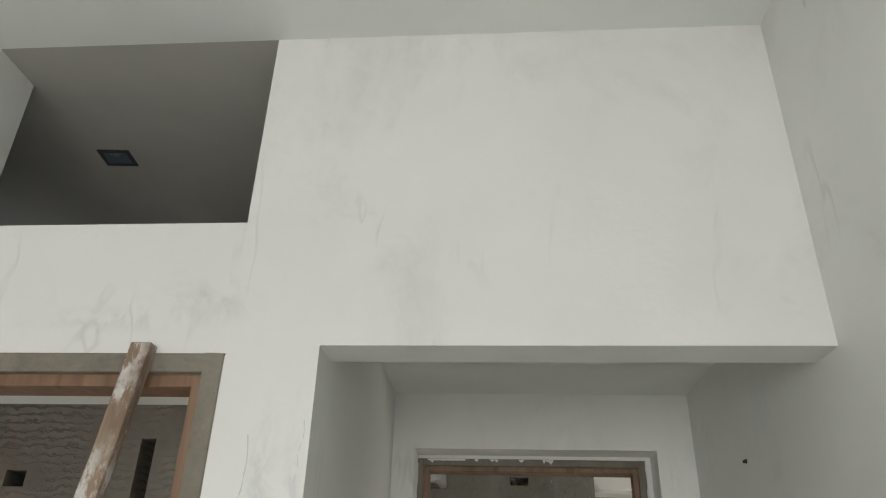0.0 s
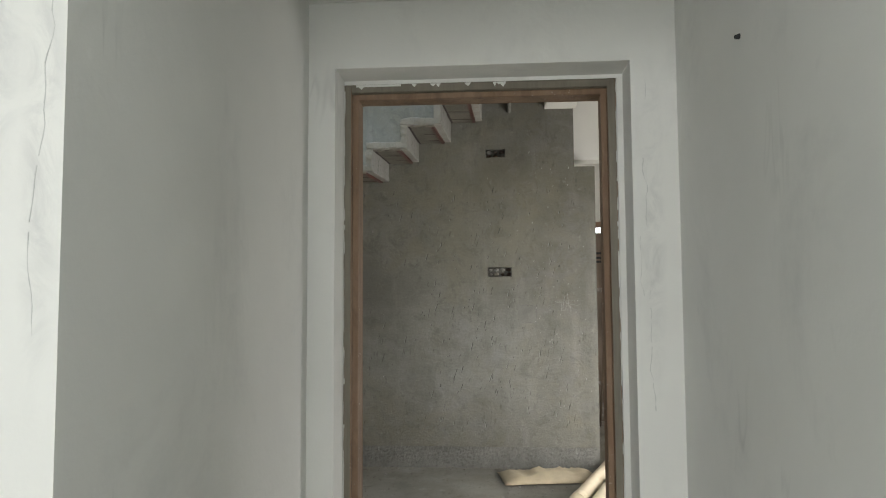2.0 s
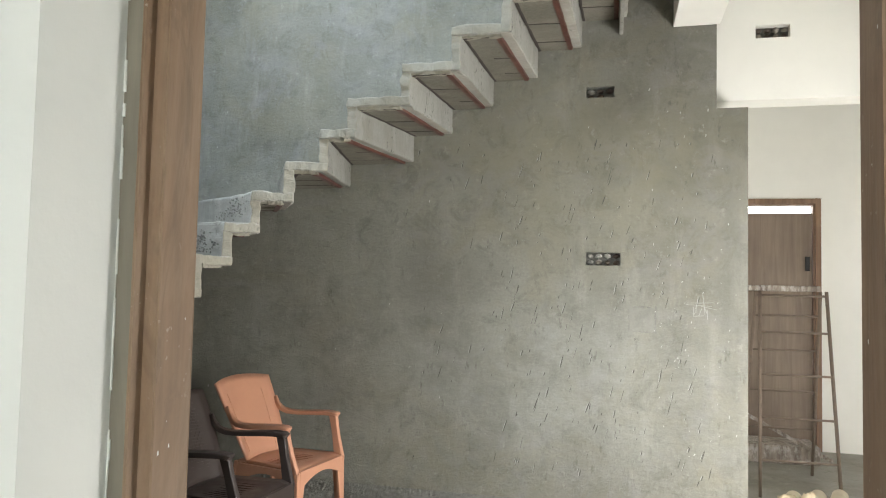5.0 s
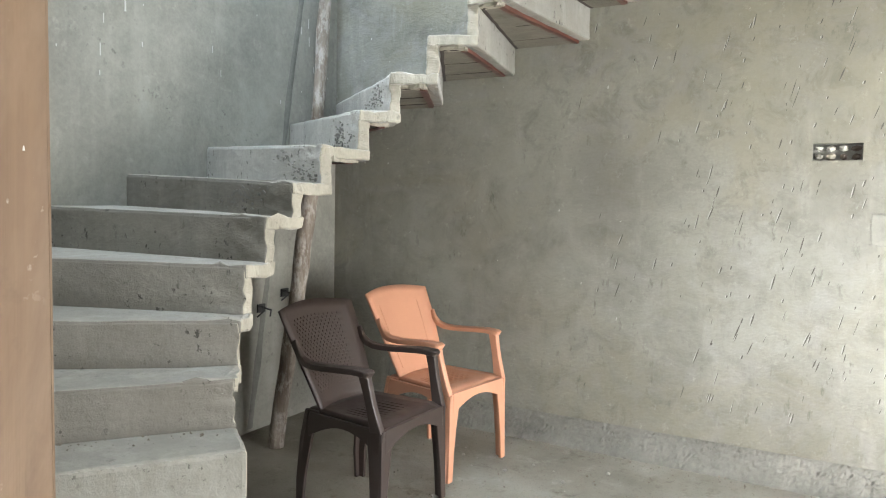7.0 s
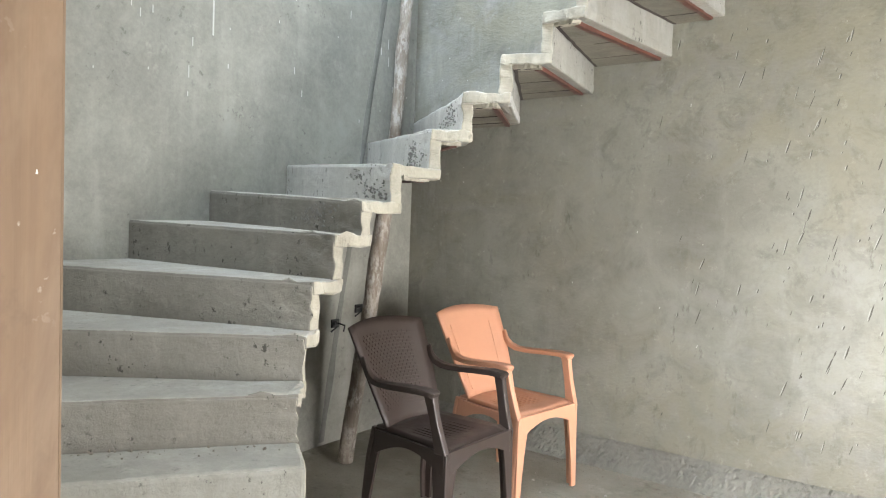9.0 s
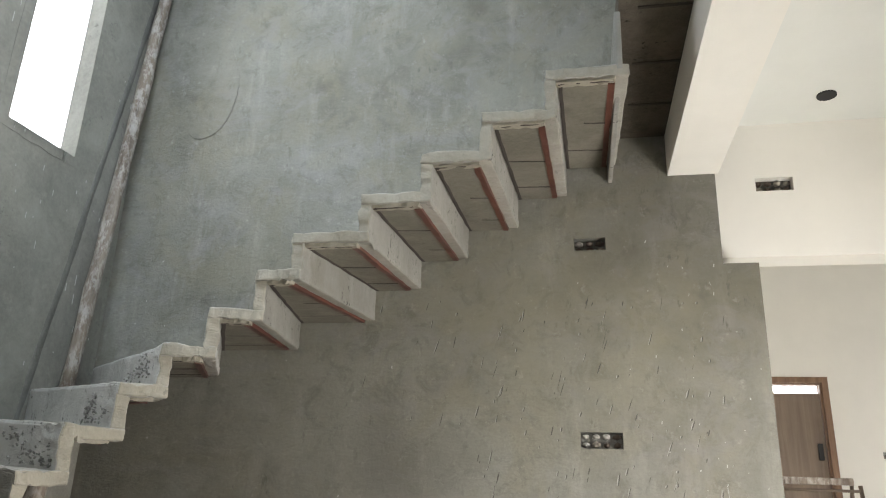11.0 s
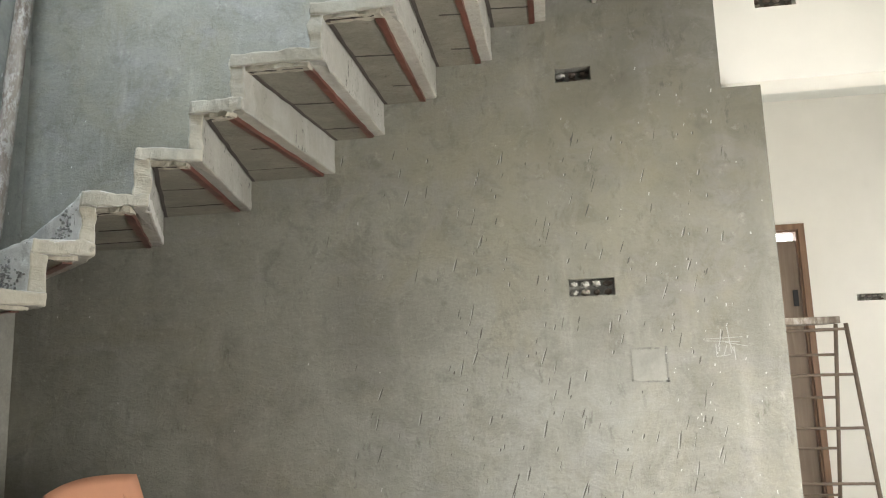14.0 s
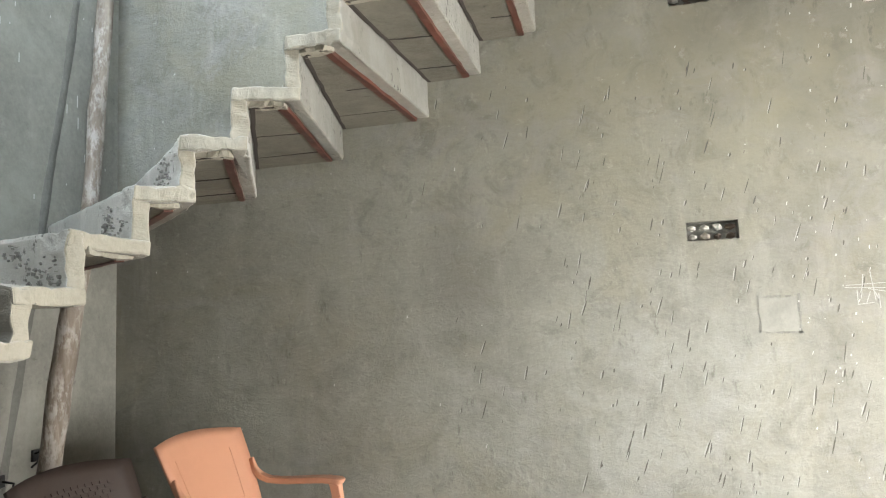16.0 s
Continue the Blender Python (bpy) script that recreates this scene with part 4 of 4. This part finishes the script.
grid = [[bm.verts.new((LEFT + (1.40 - LEFT) * i / nx, FAR + 0.014 - 0.007 * max(0.0, noise.noise(Vector((i * 0.71, j * 0.95, 2)))) - 0.006 * noise.noise(Vector((i * 2.3, j * 2.1, 7))) - 0.03 * (1 - j / nz) ** 3,
                       0.188 * j / nz + (0.008 * noise.noise(Vector((i * 0.2, 0, 5))) if j == nz else 0))) for j in range(nz + 1)] for i in range(nx + 1)]
for i in range(nx):
    for j in range(nz):
        bm.faces.new([grid[i][j], grid[i + 1][j], grid[i + 1][j + 1], grid[i][j + 1]])
thing("baseboard", bm, M_BAND, "rough unplastered mortar strip along the wall foot", "wall base", "structure")


def dirt_ridge(a, b, z, width, height, seed, label):
    """Loose dirt swept against a riser."""
    a, b = Vector(a), Vector(b)
    d = (b - a).normalized()
    n = Vector((-d.y, d.x))
    bm = bmesh.new()
    rows = []
    for i in range(61):
        c = a + (b - a) * (i / 60)
        w = width * (0.75 + 1.1 * noise.noise(Vector((i * 0.15, seed, 0))))
        row = []
        for j in range(7):
            f = j / 6
            h = height * (math.sin(f * math.pi) ** 0.7) * (0.7 + 0.9 * noise.noise(Vector((i * 0.45, j * 0.9, seed)))) if 0 < j < 6 else -0.004
            p = c + n * w * f
            row.append(bm.verts.new((p.x, p.y, z + max(-0.004, h))))
        rows.append(row)
    for r, s in zip(rows, rows[1:]):
        for j in range(6):
            bm.faces.new([r[j], s[j], s[j + 1], r[j + 1]])
    return thing("dirt", bm, M_DIRT, label, "dirt", "stuff", smooth=True)


for k in (0, 1, 2):
    a, b = fan(k + 1, 0.02), fan(k + 1, 0.97)
    dirt_ridge(b, a, TOP[k], -0.11 + 0.02 * k, 0.006 - 0.001 * k, k + 1, "brown dirt and mortar crumbs lying on a stair tread")
random.seed(21)
bm = bmesh.new()


def crumb(bm, x, y, z, r):
    q = Euler((6 * random.random(), 6 * random.random(), 6 * random.random()))
    vs = [bm.verts.new(Vector((x, y, z + 0.5 * r)) + q.to_matrix() @ (Vector(p) * r * (0.6 + 0.7 * random.random()))) for p in ((1, 0, 0), (-1, 0, 0), (0, 1, 0), (0, -1, 0), (0, 0, 0.8), (0, 0, -0.8))]
    for f in ((0, 2, 4), (2, 1, 4), (1, 3, 4), (3, 0, 4), (2, 0, 5), (1, 2, 5), (3, 1, 5), (0, 3, 5)):
        bm.faces.new([vs[i] for i in f])


for i in range(1500):
    if i < 700:
        k = random.choice((0, 0, 1, 1, 2, 3))
        p = across(k + 1, 0.02 + 0.95 * random.random(), -0.09 * random.random() ** 1.6)
        crumb(bm, p.x, p.y, TOP[k], 0.002 + 0.007 * random.random() ** 3)
    else:
        crumb(bm, -1.7 + 3.0 * random.random(), 1.6 + 2.2 * random.random(), 0, 0.0015 + 0.006 * random.random() ** 3)
for i in range(260):
    crumb(bm, LEFT + 0.1 + 3.6 * random.random(), FAR - 0.02 - 0.14 * random.random() ** 2, 0, 0.002 + 0.008 * random.random() ** 2)
thing("mortar_crumbs", bm, M_DIRT, "mortar crumbs and grit strewn over treads and floor", "debris", "stuff")
bm = bmesh.new()
for i in range(700):
    cx, cy = random.choice(((-0.75, 2.0), (-0.95, 2.35), (-0.55, 1.8), (-1.1, 2.15), (-0.2, 1.75), (-1.5, 2.3)))
    crumb(bm, random.gauss(cx, 0.13), random.gauss(cy, 0.12), 0, 0.003 + 0.013 * random.random() ** 4)
thing("floor_clods", bm, M_FLOOR, "grey clods of trodden mortar on the cement floor", "debris", "stuff")

# ---- loose things on the hall floor ----
bm = bmesh.new()
a, b = Vector((-1.06, 2.535, 0.037)), Vector((-0.80, 2.395, 0.037))
outer = tube(bm, [a, b], 0.037, 28, cap=False)
inner = tube(bm, [a, b], 0.032, 28, cap=False)
for e in (0, 1):
    for i in range(28):
        bm.faces.new([outer[e][i], outer[e][(i + 1) % 28], inner[e][(i + 1) % 28], inner[e][i]])
thing("pipe_offcut", bm, M_PIPE, "short grey plastic pipe offcut on the floor", "pipe", smooth=False)


def stone(name, x, y, z, r, material, label, seed):
    bm = bmesh.new()
    bmesh.ops.create_icosphere(bm, subdivisions=2, radius=r)
    for v in bm.verts:
        v.co *= 1 + 0.45 * noise.noise(v.co / r * 0.9 + Vector((seed, 0, 0)))
        v.co.z *= 0.75
    bmesh.ops.translate(bm, verts=list(bm.verts), vec=(x, y, z + r * 0.6))
    return thing(name, bm, material, label, "stone", "", "loose stones")


stone("stone", -0.756, 2.082, 0, 0.028, M_STONE, "pale stone chip on the cement floor", 1)
for i in range(60):
    stone("stone", -1.3 + 2.6 * random.random(), 1.75 + 1.9 * random.random(), 0, 0.004 + 0.008 * random.random() ** 2, M_STONE, "tiny stone chip on the cement floor", i + 2)


def sack(m, lx, ly, h, label, seed):
    bm = bmesh.new()
    nx, ny = 26, 14
    rows = []
    for i in range(nx + 1):
        row = []
        for j in range(ny + 1):
            u, v = 2 * i / nx - 1, 2 * j / ny - 1
            edge = max(0.0, (1 - u ** 6) * (1 - v ** 4))
            fold = noise.noise(Vector((u * 3.0 + seed, v * 2.2, 0))) + 0.6 * noise.noise(Vector((u * 8 + seed, v * 7, 3)))
            row.append(Vector((lx / 2 * u * (1 + 0.03 * noise.noise(Vector((v * 4, seed, 1)))), ly / 2 * v * (1 + 0.08 * noise.noise(Vector((u * 3, seed, 2)))), 0.016 + h * edge * (0.62 + 0.5 * fold))))
        rows.append(row)
    sheet(rows, 0.006, bm)
    for v in bm.verts:
        v.co.z = max(v.co.z, 0.001)
    ob = thing("cement_sack", bm, M_SACK, label, "sack", smooth=True)
    ob.matrix_world = m
    return ob


sack(pose(0.93, 3.50, 0, 0, 0, 9), 0.78, 0.40, 0.075, "crumpled cream cement sack on the floor by the wall", 3)

# cream pipes stacked by the doorway
def cream_pipe(a, b, r, label):
    bm = bmesh.new()
    a, b = Vector(a), Vector(b)
    o = tube(bm, [a, b], r, 24, cap=False)
    n = tube(bm, [a, b], r - 0.004, 24, cap=False)
    for e in (0, 1):
        for i in range(24):
            bm.faces.new([o[e][i], o[e][(i + 1) % 24], n[e][(i + 1) % 24], n[e][i]])
    ob = thing("plastic_pipe", bm, M_CREAMPIPE, label, "pipe", "", "stacked cream pipes")
    for p in ob.data.polygons:
        p.use_smooth = True
    ring = bmesh.new()
    d = (b - a).normalized()
    tube(ring, [a + 0.55 * d, a + 0.64 * d], r + 0.004, 24)
    part("socket", ring, M_CREAMPIPE, ob, smooth=False)
    return ob


cream_pipe((0.88, 2.16, 0.056), (1.88, 4.88, 0.056), 0.056, "long cream plastic pipe lying on the floor")
cream_pipe((1.12, 2.40, 0.056), (2.06, 4.96, 0.056), 0.056, "cream plastic pipe lying on the floor with its socket end")
cream_pipe((1.30, 2.52, 0.056), (2.22, 5.02, 0.056), 0.056, "cream plastic pipe lying on the floor beside two others")


# ---- back room ----
def trestle():
    t = empty("scaffold_trestle", "rusty steel trestle with rungs and a plank on top", "trestle", pose(0.05, 0, 0))
    for lean, y0, y1, zs in ((1, 5.05, 5.22, (0.27, 0.58, 0.90, 1.22, 1.50)), (-1, 5.85, 5.38, (0.40, 0.72, 1.06, 1.34, 1.50))):
        for x0, x1 in ((1.64, 1.67), (2.19, 2.14)):
            bm = bmesh.new()
            tube(bm, [(x0, y0, 0), (x1, y1, 1.535)], 0.013, 10)
            part("rail", bm, M_RUST, t, smooth=True)
        for z in zs:
            f = z / 1.535
            y = y0 + (y1 - y0) * f
            bm = bmesh.new()
            tube(bm, [(1.64 + 0.03 * f, y, z), (2.19 - 0.05 * f, y, z)], 0.009, 8)
            part("rung", bm, M_RUST, t, smooth=True)
    bm = bmesh.new()
    add_box(bm, 1.5, 2.08, 5.14, 5.44, 1.535, 1.58)
    rough_edges(bm, 0.006)
    part("plank", bm, M_POLE, t, "weathered timber plank", bevel=0.005)
    return t


trestle()
bm = bmesh.new()
add_box(bm, -0.45, 0.45, -0.06, 0.06, 0.0, 0.03, pose(2.02, 5.95, 0.30, 0, 28, 8))
thing("timber_board", bm, M_POLE, "old timber board propped on the floor behind the trestle", "board", bevel=0.004)
sack(pose(1.84, 4.62, 0, 0, 0, 40), 0.42, 0.24, 0.16, "crumpled cream sack on the back room floor", 8)
bm = bmesh.new()
add_box(bm, 1.35, 2.4, 6.2, 6.6, 0.0, 0.16)
thing("sand_box", bm, M_POLE, "low stack of grey shuttering boards", "boards", bevel=0.01)

# ---- wall details ----
def rubble(x0, x1, z0, z1, y, seed, label, pale=0.55):
    """Broken brick and mortar filling a conduit box."""
    g = tagged(new("box_rubble"), label, "rubble")
    random.seed(seed)
    nx = max(3, int((x1 - x0) / 0.045))
    for i in range(nx):
        for j in range(2):
            bm = bmesh.new()
            bmesh.ops.create_icosphere(bm, subdivisions=1, radius=0.5)
            cx, cz = x0 + (i + 0.5) * (x1 - x0) / nx, z0 + (j + 0.5) * (z1 - z0) / 2
            sx, sz = (x1 - x0) / nx * (0.7 + 0.35 * random.random()), (z1 - z0) / 2 * (0.65 + 0.4 * random.random())
            for v in bm.verts:
                k = 1 + 0.3 * noise.noise(v.co * 3 + Vector((seed, i, j)))
                v.co = Vector((cx + v.co.x * sx * k, y + v.co.y * 0.05 * k, cz + v.co.z * sz * k))
            part("brick_piece", bm, M_CHIP if random.random() < pale else M_BRICK if random.random() < 0.4 else M_CLAY, g)
    return g


rubble(0.443, 0.657, 1.669, 1.752, FAR + 0.062, 4, "broken brick and mortar in an open conduit box")
rubble(0.434, 0.609, 2.741, 2.815, FAR + 0.066, 5, "dark rubble in an open conduit box", 0.12)
rubble(1.484, 1.688, 3.145, 3.227, 4.13, 6, "dark brown rubble in an open conduit box", 0.0)
rubble(2.94, 3.17, 1.765, 1.823, 6.90, 7, "grey rubble in an open conduit box")
thing("wall_back_box", panel("y", 6.94, 6.945, 2.88, 3.23, 1.70, 1.88), M_BAND, "rough back of the conduit box", "wall", "structure")

random.seed(11)


def prism_mark(bm, w, h, m):
    """A slit that tapers to both ends, 1.2 mm proud of the plaster."""
    ring = ((-0.3 * w, -0.5 * h), (0.3 * w, -0.5 * h), (w, -0.1 * h), (0.9 * w, 0.2 * h), (0.2 * w, 0.5 * h), (-0.2 * w, 0.5 * h), (-w, 0.15 * h), (-0.8 * w, -0.2 * h))
    front = [bm.verts.new(m @ Vector((x, -0.0012, z))) for x, z in ring]
    back = [bm.verts.new(m @ Vector((x, 0.001, z))) for x, z in ring]
    bm.faces.new(front)
    for i in range(8):
        bm.faces.new([front[i], back[i], back[(i + 1) % 8], front[(i + 1) % 8]])


# dark slivers carry the cut's shade, pale ones its bright side
bm, lit_edges = bmesh.new(), bmesh.new()
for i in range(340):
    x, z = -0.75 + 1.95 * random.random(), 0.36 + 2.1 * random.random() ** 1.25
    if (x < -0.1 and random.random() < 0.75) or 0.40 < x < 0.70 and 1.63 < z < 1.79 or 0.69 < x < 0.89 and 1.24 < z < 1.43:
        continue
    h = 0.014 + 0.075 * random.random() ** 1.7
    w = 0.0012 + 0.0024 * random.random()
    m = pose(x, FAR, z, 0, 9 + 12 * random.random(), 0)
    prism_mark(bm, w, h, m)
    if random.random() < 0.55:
        prism_mark(lit_edges, 0.8 * w, 0.8 * h, m @ Matrix.Translation((-1.9 * w, 0, -0.1 * h)))
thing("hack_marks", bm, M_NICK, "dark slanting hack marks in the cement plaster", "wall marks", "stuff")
thing("hack_lit_edges", lit_edges, M_LIT_EDGE, "pale strips painted as the lit edges of the hack marks", "wall marks", "stuff")
bm = bmesh.new()
for i in range(90):
    x, z = (0.85 + 0.53 * random.random(), 0.5 + 2.2 * random.random()) if i < 62 else (-2.3 + 3.2 * random.random(), 0.5 + 2.4 * random.random())
    if z > 2.6 and x > 1.2:
        continue
    h = 0.004 + 0.014 * random.random() ** 2
    w = 0.001 + 0.0018 * random.random()
    add_box(bm, -w, w, -0.002, 0.001, -h / 2, h / 2, pose(x, FAR, z, 0, 30 * random.random() - 5, 0))
for i in range(120):
    y, z = 1.0 + 2.8 * random.random(), 2.0 + 2.0 * random.random()
    if 1.78 < y < 2.36 and z > 2.5 or 2.78 < y < 3.4 and z > 3.2:
        continue
    h = 0.008 + 0.06 * random.random() ** 2
    add_box(bm, LEFT - 0.001, LEFT + 0.002, y - 0.002, y + 0.002, z - h, z)
for y, z, h in ((1.85, 2.565, 0.05), (1.93, 2.565, 0.03), (2.05, 2.565, 0.04), (2.17, 2.565, 0.05), (2.20, 2.565, 0.26), (2.24, 2.565, 0.07), (2.88, 3.255, 0.04), (2.95, 3.255, 0.03), (3.26, 3.255, 0.06)):
    add_box(bm, LEFT - 0.001, LEFT + 0.003, y - 0.004, y + 0.004, z - h, z)
thing("putty_specks", bm, M_CHALK, "white putty specks and drips on the grey walls", "wall marks", "stuff")

bm = bmesh.new()
add_box(bm, 0.712, 0.862, FAR - 0.0018, FAR + 0.001, 1.265, 1.408)
bmesh.ops.subdivide_edges(bm, edges=list(bm.edges), cuts=6, use_grid_fill=True)
for v in bm.verts:
    d = noise.noise_vector(v.co * 22)
    v.co.x, v.co.z = v.co.x + 0.008 * d.x, v.co.z + 0.008 * d.z
ring = bmesh.new()
for x0, z0, x1, z1 in ((0.708, 1.262, 0.866, 1.258), (0.866, 1.26, 0.864, 1.41), (0.866, 1.41, 0.71, 1.412), (0.709, 1.41, 0.708, 1.26)):
    for i in range(9):
        if random.random() < 0.15:
            continue
        x, z = x0 + (x1 - x0) * i / 8, z0 + (z1 - z0) * i / 8
        w = 0.004 + 0.007 * random.random()
        add_box(ring, -0.011, 0.011, -0.0015, 0.001, -w / 2, w / 2, pose(x + 0.006 * random.random(), FAR, z + 0.006 * random.random(), 0, (0 if abs(x1 - x0) > 0.1 else 90) + 24 * random.random() - 12, 0))
thing("patch_outline", ring, M_BAND, "dark trowel scuffs round the plaster patch", "wall marks", "stuff")
thing("plaster_patch", bm, M_PATCH, "smooth square plaster patch on the cement wall", "plaster patch")
bm = bmesh.new()
random.seed(3)
for cx, cz, w, h, r in ((1.12, 1.435, 0.15, 0.0025, 3), (1.13, 1.45, 0.16, 0.0025, -2), (1.11, 1.44, 0.003, 0.10, 8), (1.15, 1.44, 0.003, 0.12, -6), (1.09, 1.395, 0.003, 0.06, 0), (1.12, 1.37, 0.06, 0.003, -6), (1.13, 1.395, 0.003, 0.05, 20), (1.17, 1.38, 0.004, 0.06, -3), (1.18, 1.42, 0.10, 0.003, 12), (1.16, 1.405, 0.004, 0.05, -25)):
    add_box(bm, -w / 2, w / 2, -0.0015, 0.001, -h / 2, h / 2, pose(cx, FAR, cz, 0, r, 0))
thing("chalk_marks", bm, M_CHALK_FAINT, "scribbled white chalk marks on the cement wall", "chalk marks", "stuff")

# hairline cracks and grey trowel smears in the white putty
def crack(bm, points, y, width, seed, broken=0.15):
    random.seed(seed)
    pts = [Vector(p) for p in points]
    for a, b in zip(pts, pts[1:]):
        n = max(2, int((b - a).length / 0.014))
        for i in range(n):
            if random.random() < broken:
                continue
            p, q = a + (b - a) * (i / n), a + (b - a) * ((i + 1) / n)
            for v in (p, q):
                d = noise.noise_vector(Vector((v.x * 21, v.y * 21, seed)))
                v += 0.010 * Vector((d.x, d.y))
            w = width * (0.3 + 0.9 * random.random())
            d = q - p
            add_box(bm, -0.55 * d.length, 0.55 * d.length, -0.0004 - 0.0008 * random.random(), 0.001, -w / 2, w / 2, pose(*((p.x + q.x) / 2, y, (p.y + q.y) / 2), 0, -math.degrees(math.atan2(d.y, d.x)), 0))


bm = bmesh.new()
crack(bm, [(-0.153, 2.10), (-0.164, 1.97), (-0.175, 1.754), (-0.19, 1.62), (-0.185, 1.45)], W1, 0.0014, 1, 0.05)
crack(bm, [(-0.293, 2.06), (-0.285, 1.95), (-0.295, 1.86), (-0.283, 1.81)], W1, 0.0022, 2, 0.0)
crack(bm, [(1.035, 2.24), (1.03, 2.17)], 0.0, 0.002, 4, 0.0)
crack(bm, [(1.022, 1.97), (1.032, 1.82), (1.028, 1.74)], 0.0, 0.003, 5, 0.0)
crack(bm, [(1.012, 1.70), (1.006, 1.62), (1.012, 1.50)], 0.0, 0.0016, 6, 0.0)
crack(bm, [(1.04, 1.55), (1.032, 1.3), (1.045, 1.12)], 0.0, 0.003, 7, 0.1)
thing("wall_cracks", bm, M_CRACK, "hairline cracks and thin grey smears in the white putty", "wall marks", "stuff")
# oval repair high on the far wall
bm = bmesh.new()
oval = []
for i in range(40):
    a = 2 * math.pi * i / 40
    k = 1 + 0.08 * noise.noise(Vector((math.cos(a) * 1.5, math.sin(a) * 1.5, 4)))
    oval.append((-1.98 + 0.20 * math.cos(a) * k, 3.98 + 0.40 * math.sin(a) * k))
prism(bm, oval, -FAR - 0.002, -FAR + 0.006)
for v in bm.verts:
    v.co = Vector((v.co.x, -v.co.z, v.co.y))
thing("plaster_repair", bm, M_GREY, "oval plaster repair high on the cement wall", "plaster patch", bevel=0.003)

# narrow uneven dark strip up the stair wall, slanting with height
bm = bmesh.new()
last = None
for i in range(121):
    z = 0.02 + 4.9 * i / 120
    mid = 3.035 + 0.165 * z + 0.010 * noise.noise(Vector((z * 2.1, 3, 1)))
    half = 0.020 + 0.009 * noise.noise(Vector((z * 3.7, 8, 2)))
    ring = [bm.verts.new((LEFT + d, mid + w * half + 0.004 * noise.noise(Vector((z * 19, w, 5))), z)) for d, w in ((-0.001, -1.25), (0.0025, -1), (0.0035, 0), (0.0025, 1), (-0.001, 1.25))]
    if last:
        for j in range(4):
            bm.faces.new([last[j], last[j + 1], ring[j + 1], ring[j]])
    last = ring
thing("dark_wall_strip", bm, M_DARK_STRIP, "narrow dark strip running up the grey wall at a slant", "wall chase", smooth=True)

# broken laitance on the whitened risers
random.seed(17)
bm = bmesh.new()
for k in range(8, 12):
    d = (Vector(WALL[k]) - Vector(TIP[k])).normalized()
    turn = math.degrees(math.atan2(d.y, d.x))
    spots = [(0.05 + 0.28 * random.random(), 0.2 + 0.55 * random.random()) for i in range(4)]
    for i in range(70):
        f, g = random.choice(spots)
        f, g = min(0.5, max(0.03, random.gauss(f, 0.035))), min(0.9, max(0.1, random.gauss(g, 0.14)))
        p = across(k, f, -0.004)
        z = TOP[k - 1] + (TOP[k] - TOP[k - 1] - 0.01) * g + CLIMB[k] * f
        w, h = 0.0025 + 0.007 * random.random() ** 2, 0.0012 + 0.0035 * random.random() ** 2
        add_box(bm, -w, w, -0.004, 0.004, -h, h, pose(p.x, p.y, z, 0, random.uniform(-40, 40), turn))
thing("riser_scuffs", bm, M_SCUFF, "dark scuffs broken into the whitened stair risers", "wall marks", "stuff")

# cable boxes by the prop
for y, z in ((3.125, 0.75), (3.335, 0.825)):
    c = empty("cable_box", "small black conduit box with cable ends in the stair wall", "cable box", None, "cable boxes under the stair")
    part("socket", box(LEFT - 0.002, LEFT + 0.012, y - 0.032, y + 0.032, z - 0.026, z + 0.026), M_DARK, c, bevel=0.002)
    for pts in ([(0.008, -0.02, 0.01), (0.05, -0.03, 0.02), (0.07, -0.05, -0.01), (0.05, -0.08, -0.04)], [(0.008, 0.02, 0), (0.06, 0.03, -0.01), (0.07, 0.01, -0.045)]):
        bm = bmesh.new()
        tube(bm, [(LEFT + p[0], y + p[1], z + p[2]) for p in pts], 0.005, 6)
        part("cable", bm, M_DARK, c, smooth=True)

# bright hazy sky outside
bm = panel("x", -7.02, -7.0, -4, 9, -2, 12)
thing("backdrop", bm, M_SKY, "bright hazy sky", "sky", "structure")
bm = panel("y", 8.5, 8.52, -1, 6, 0, 4)
thing("backdrop", bm, M_SKY, "bright hazy sky", "sky", "structure")
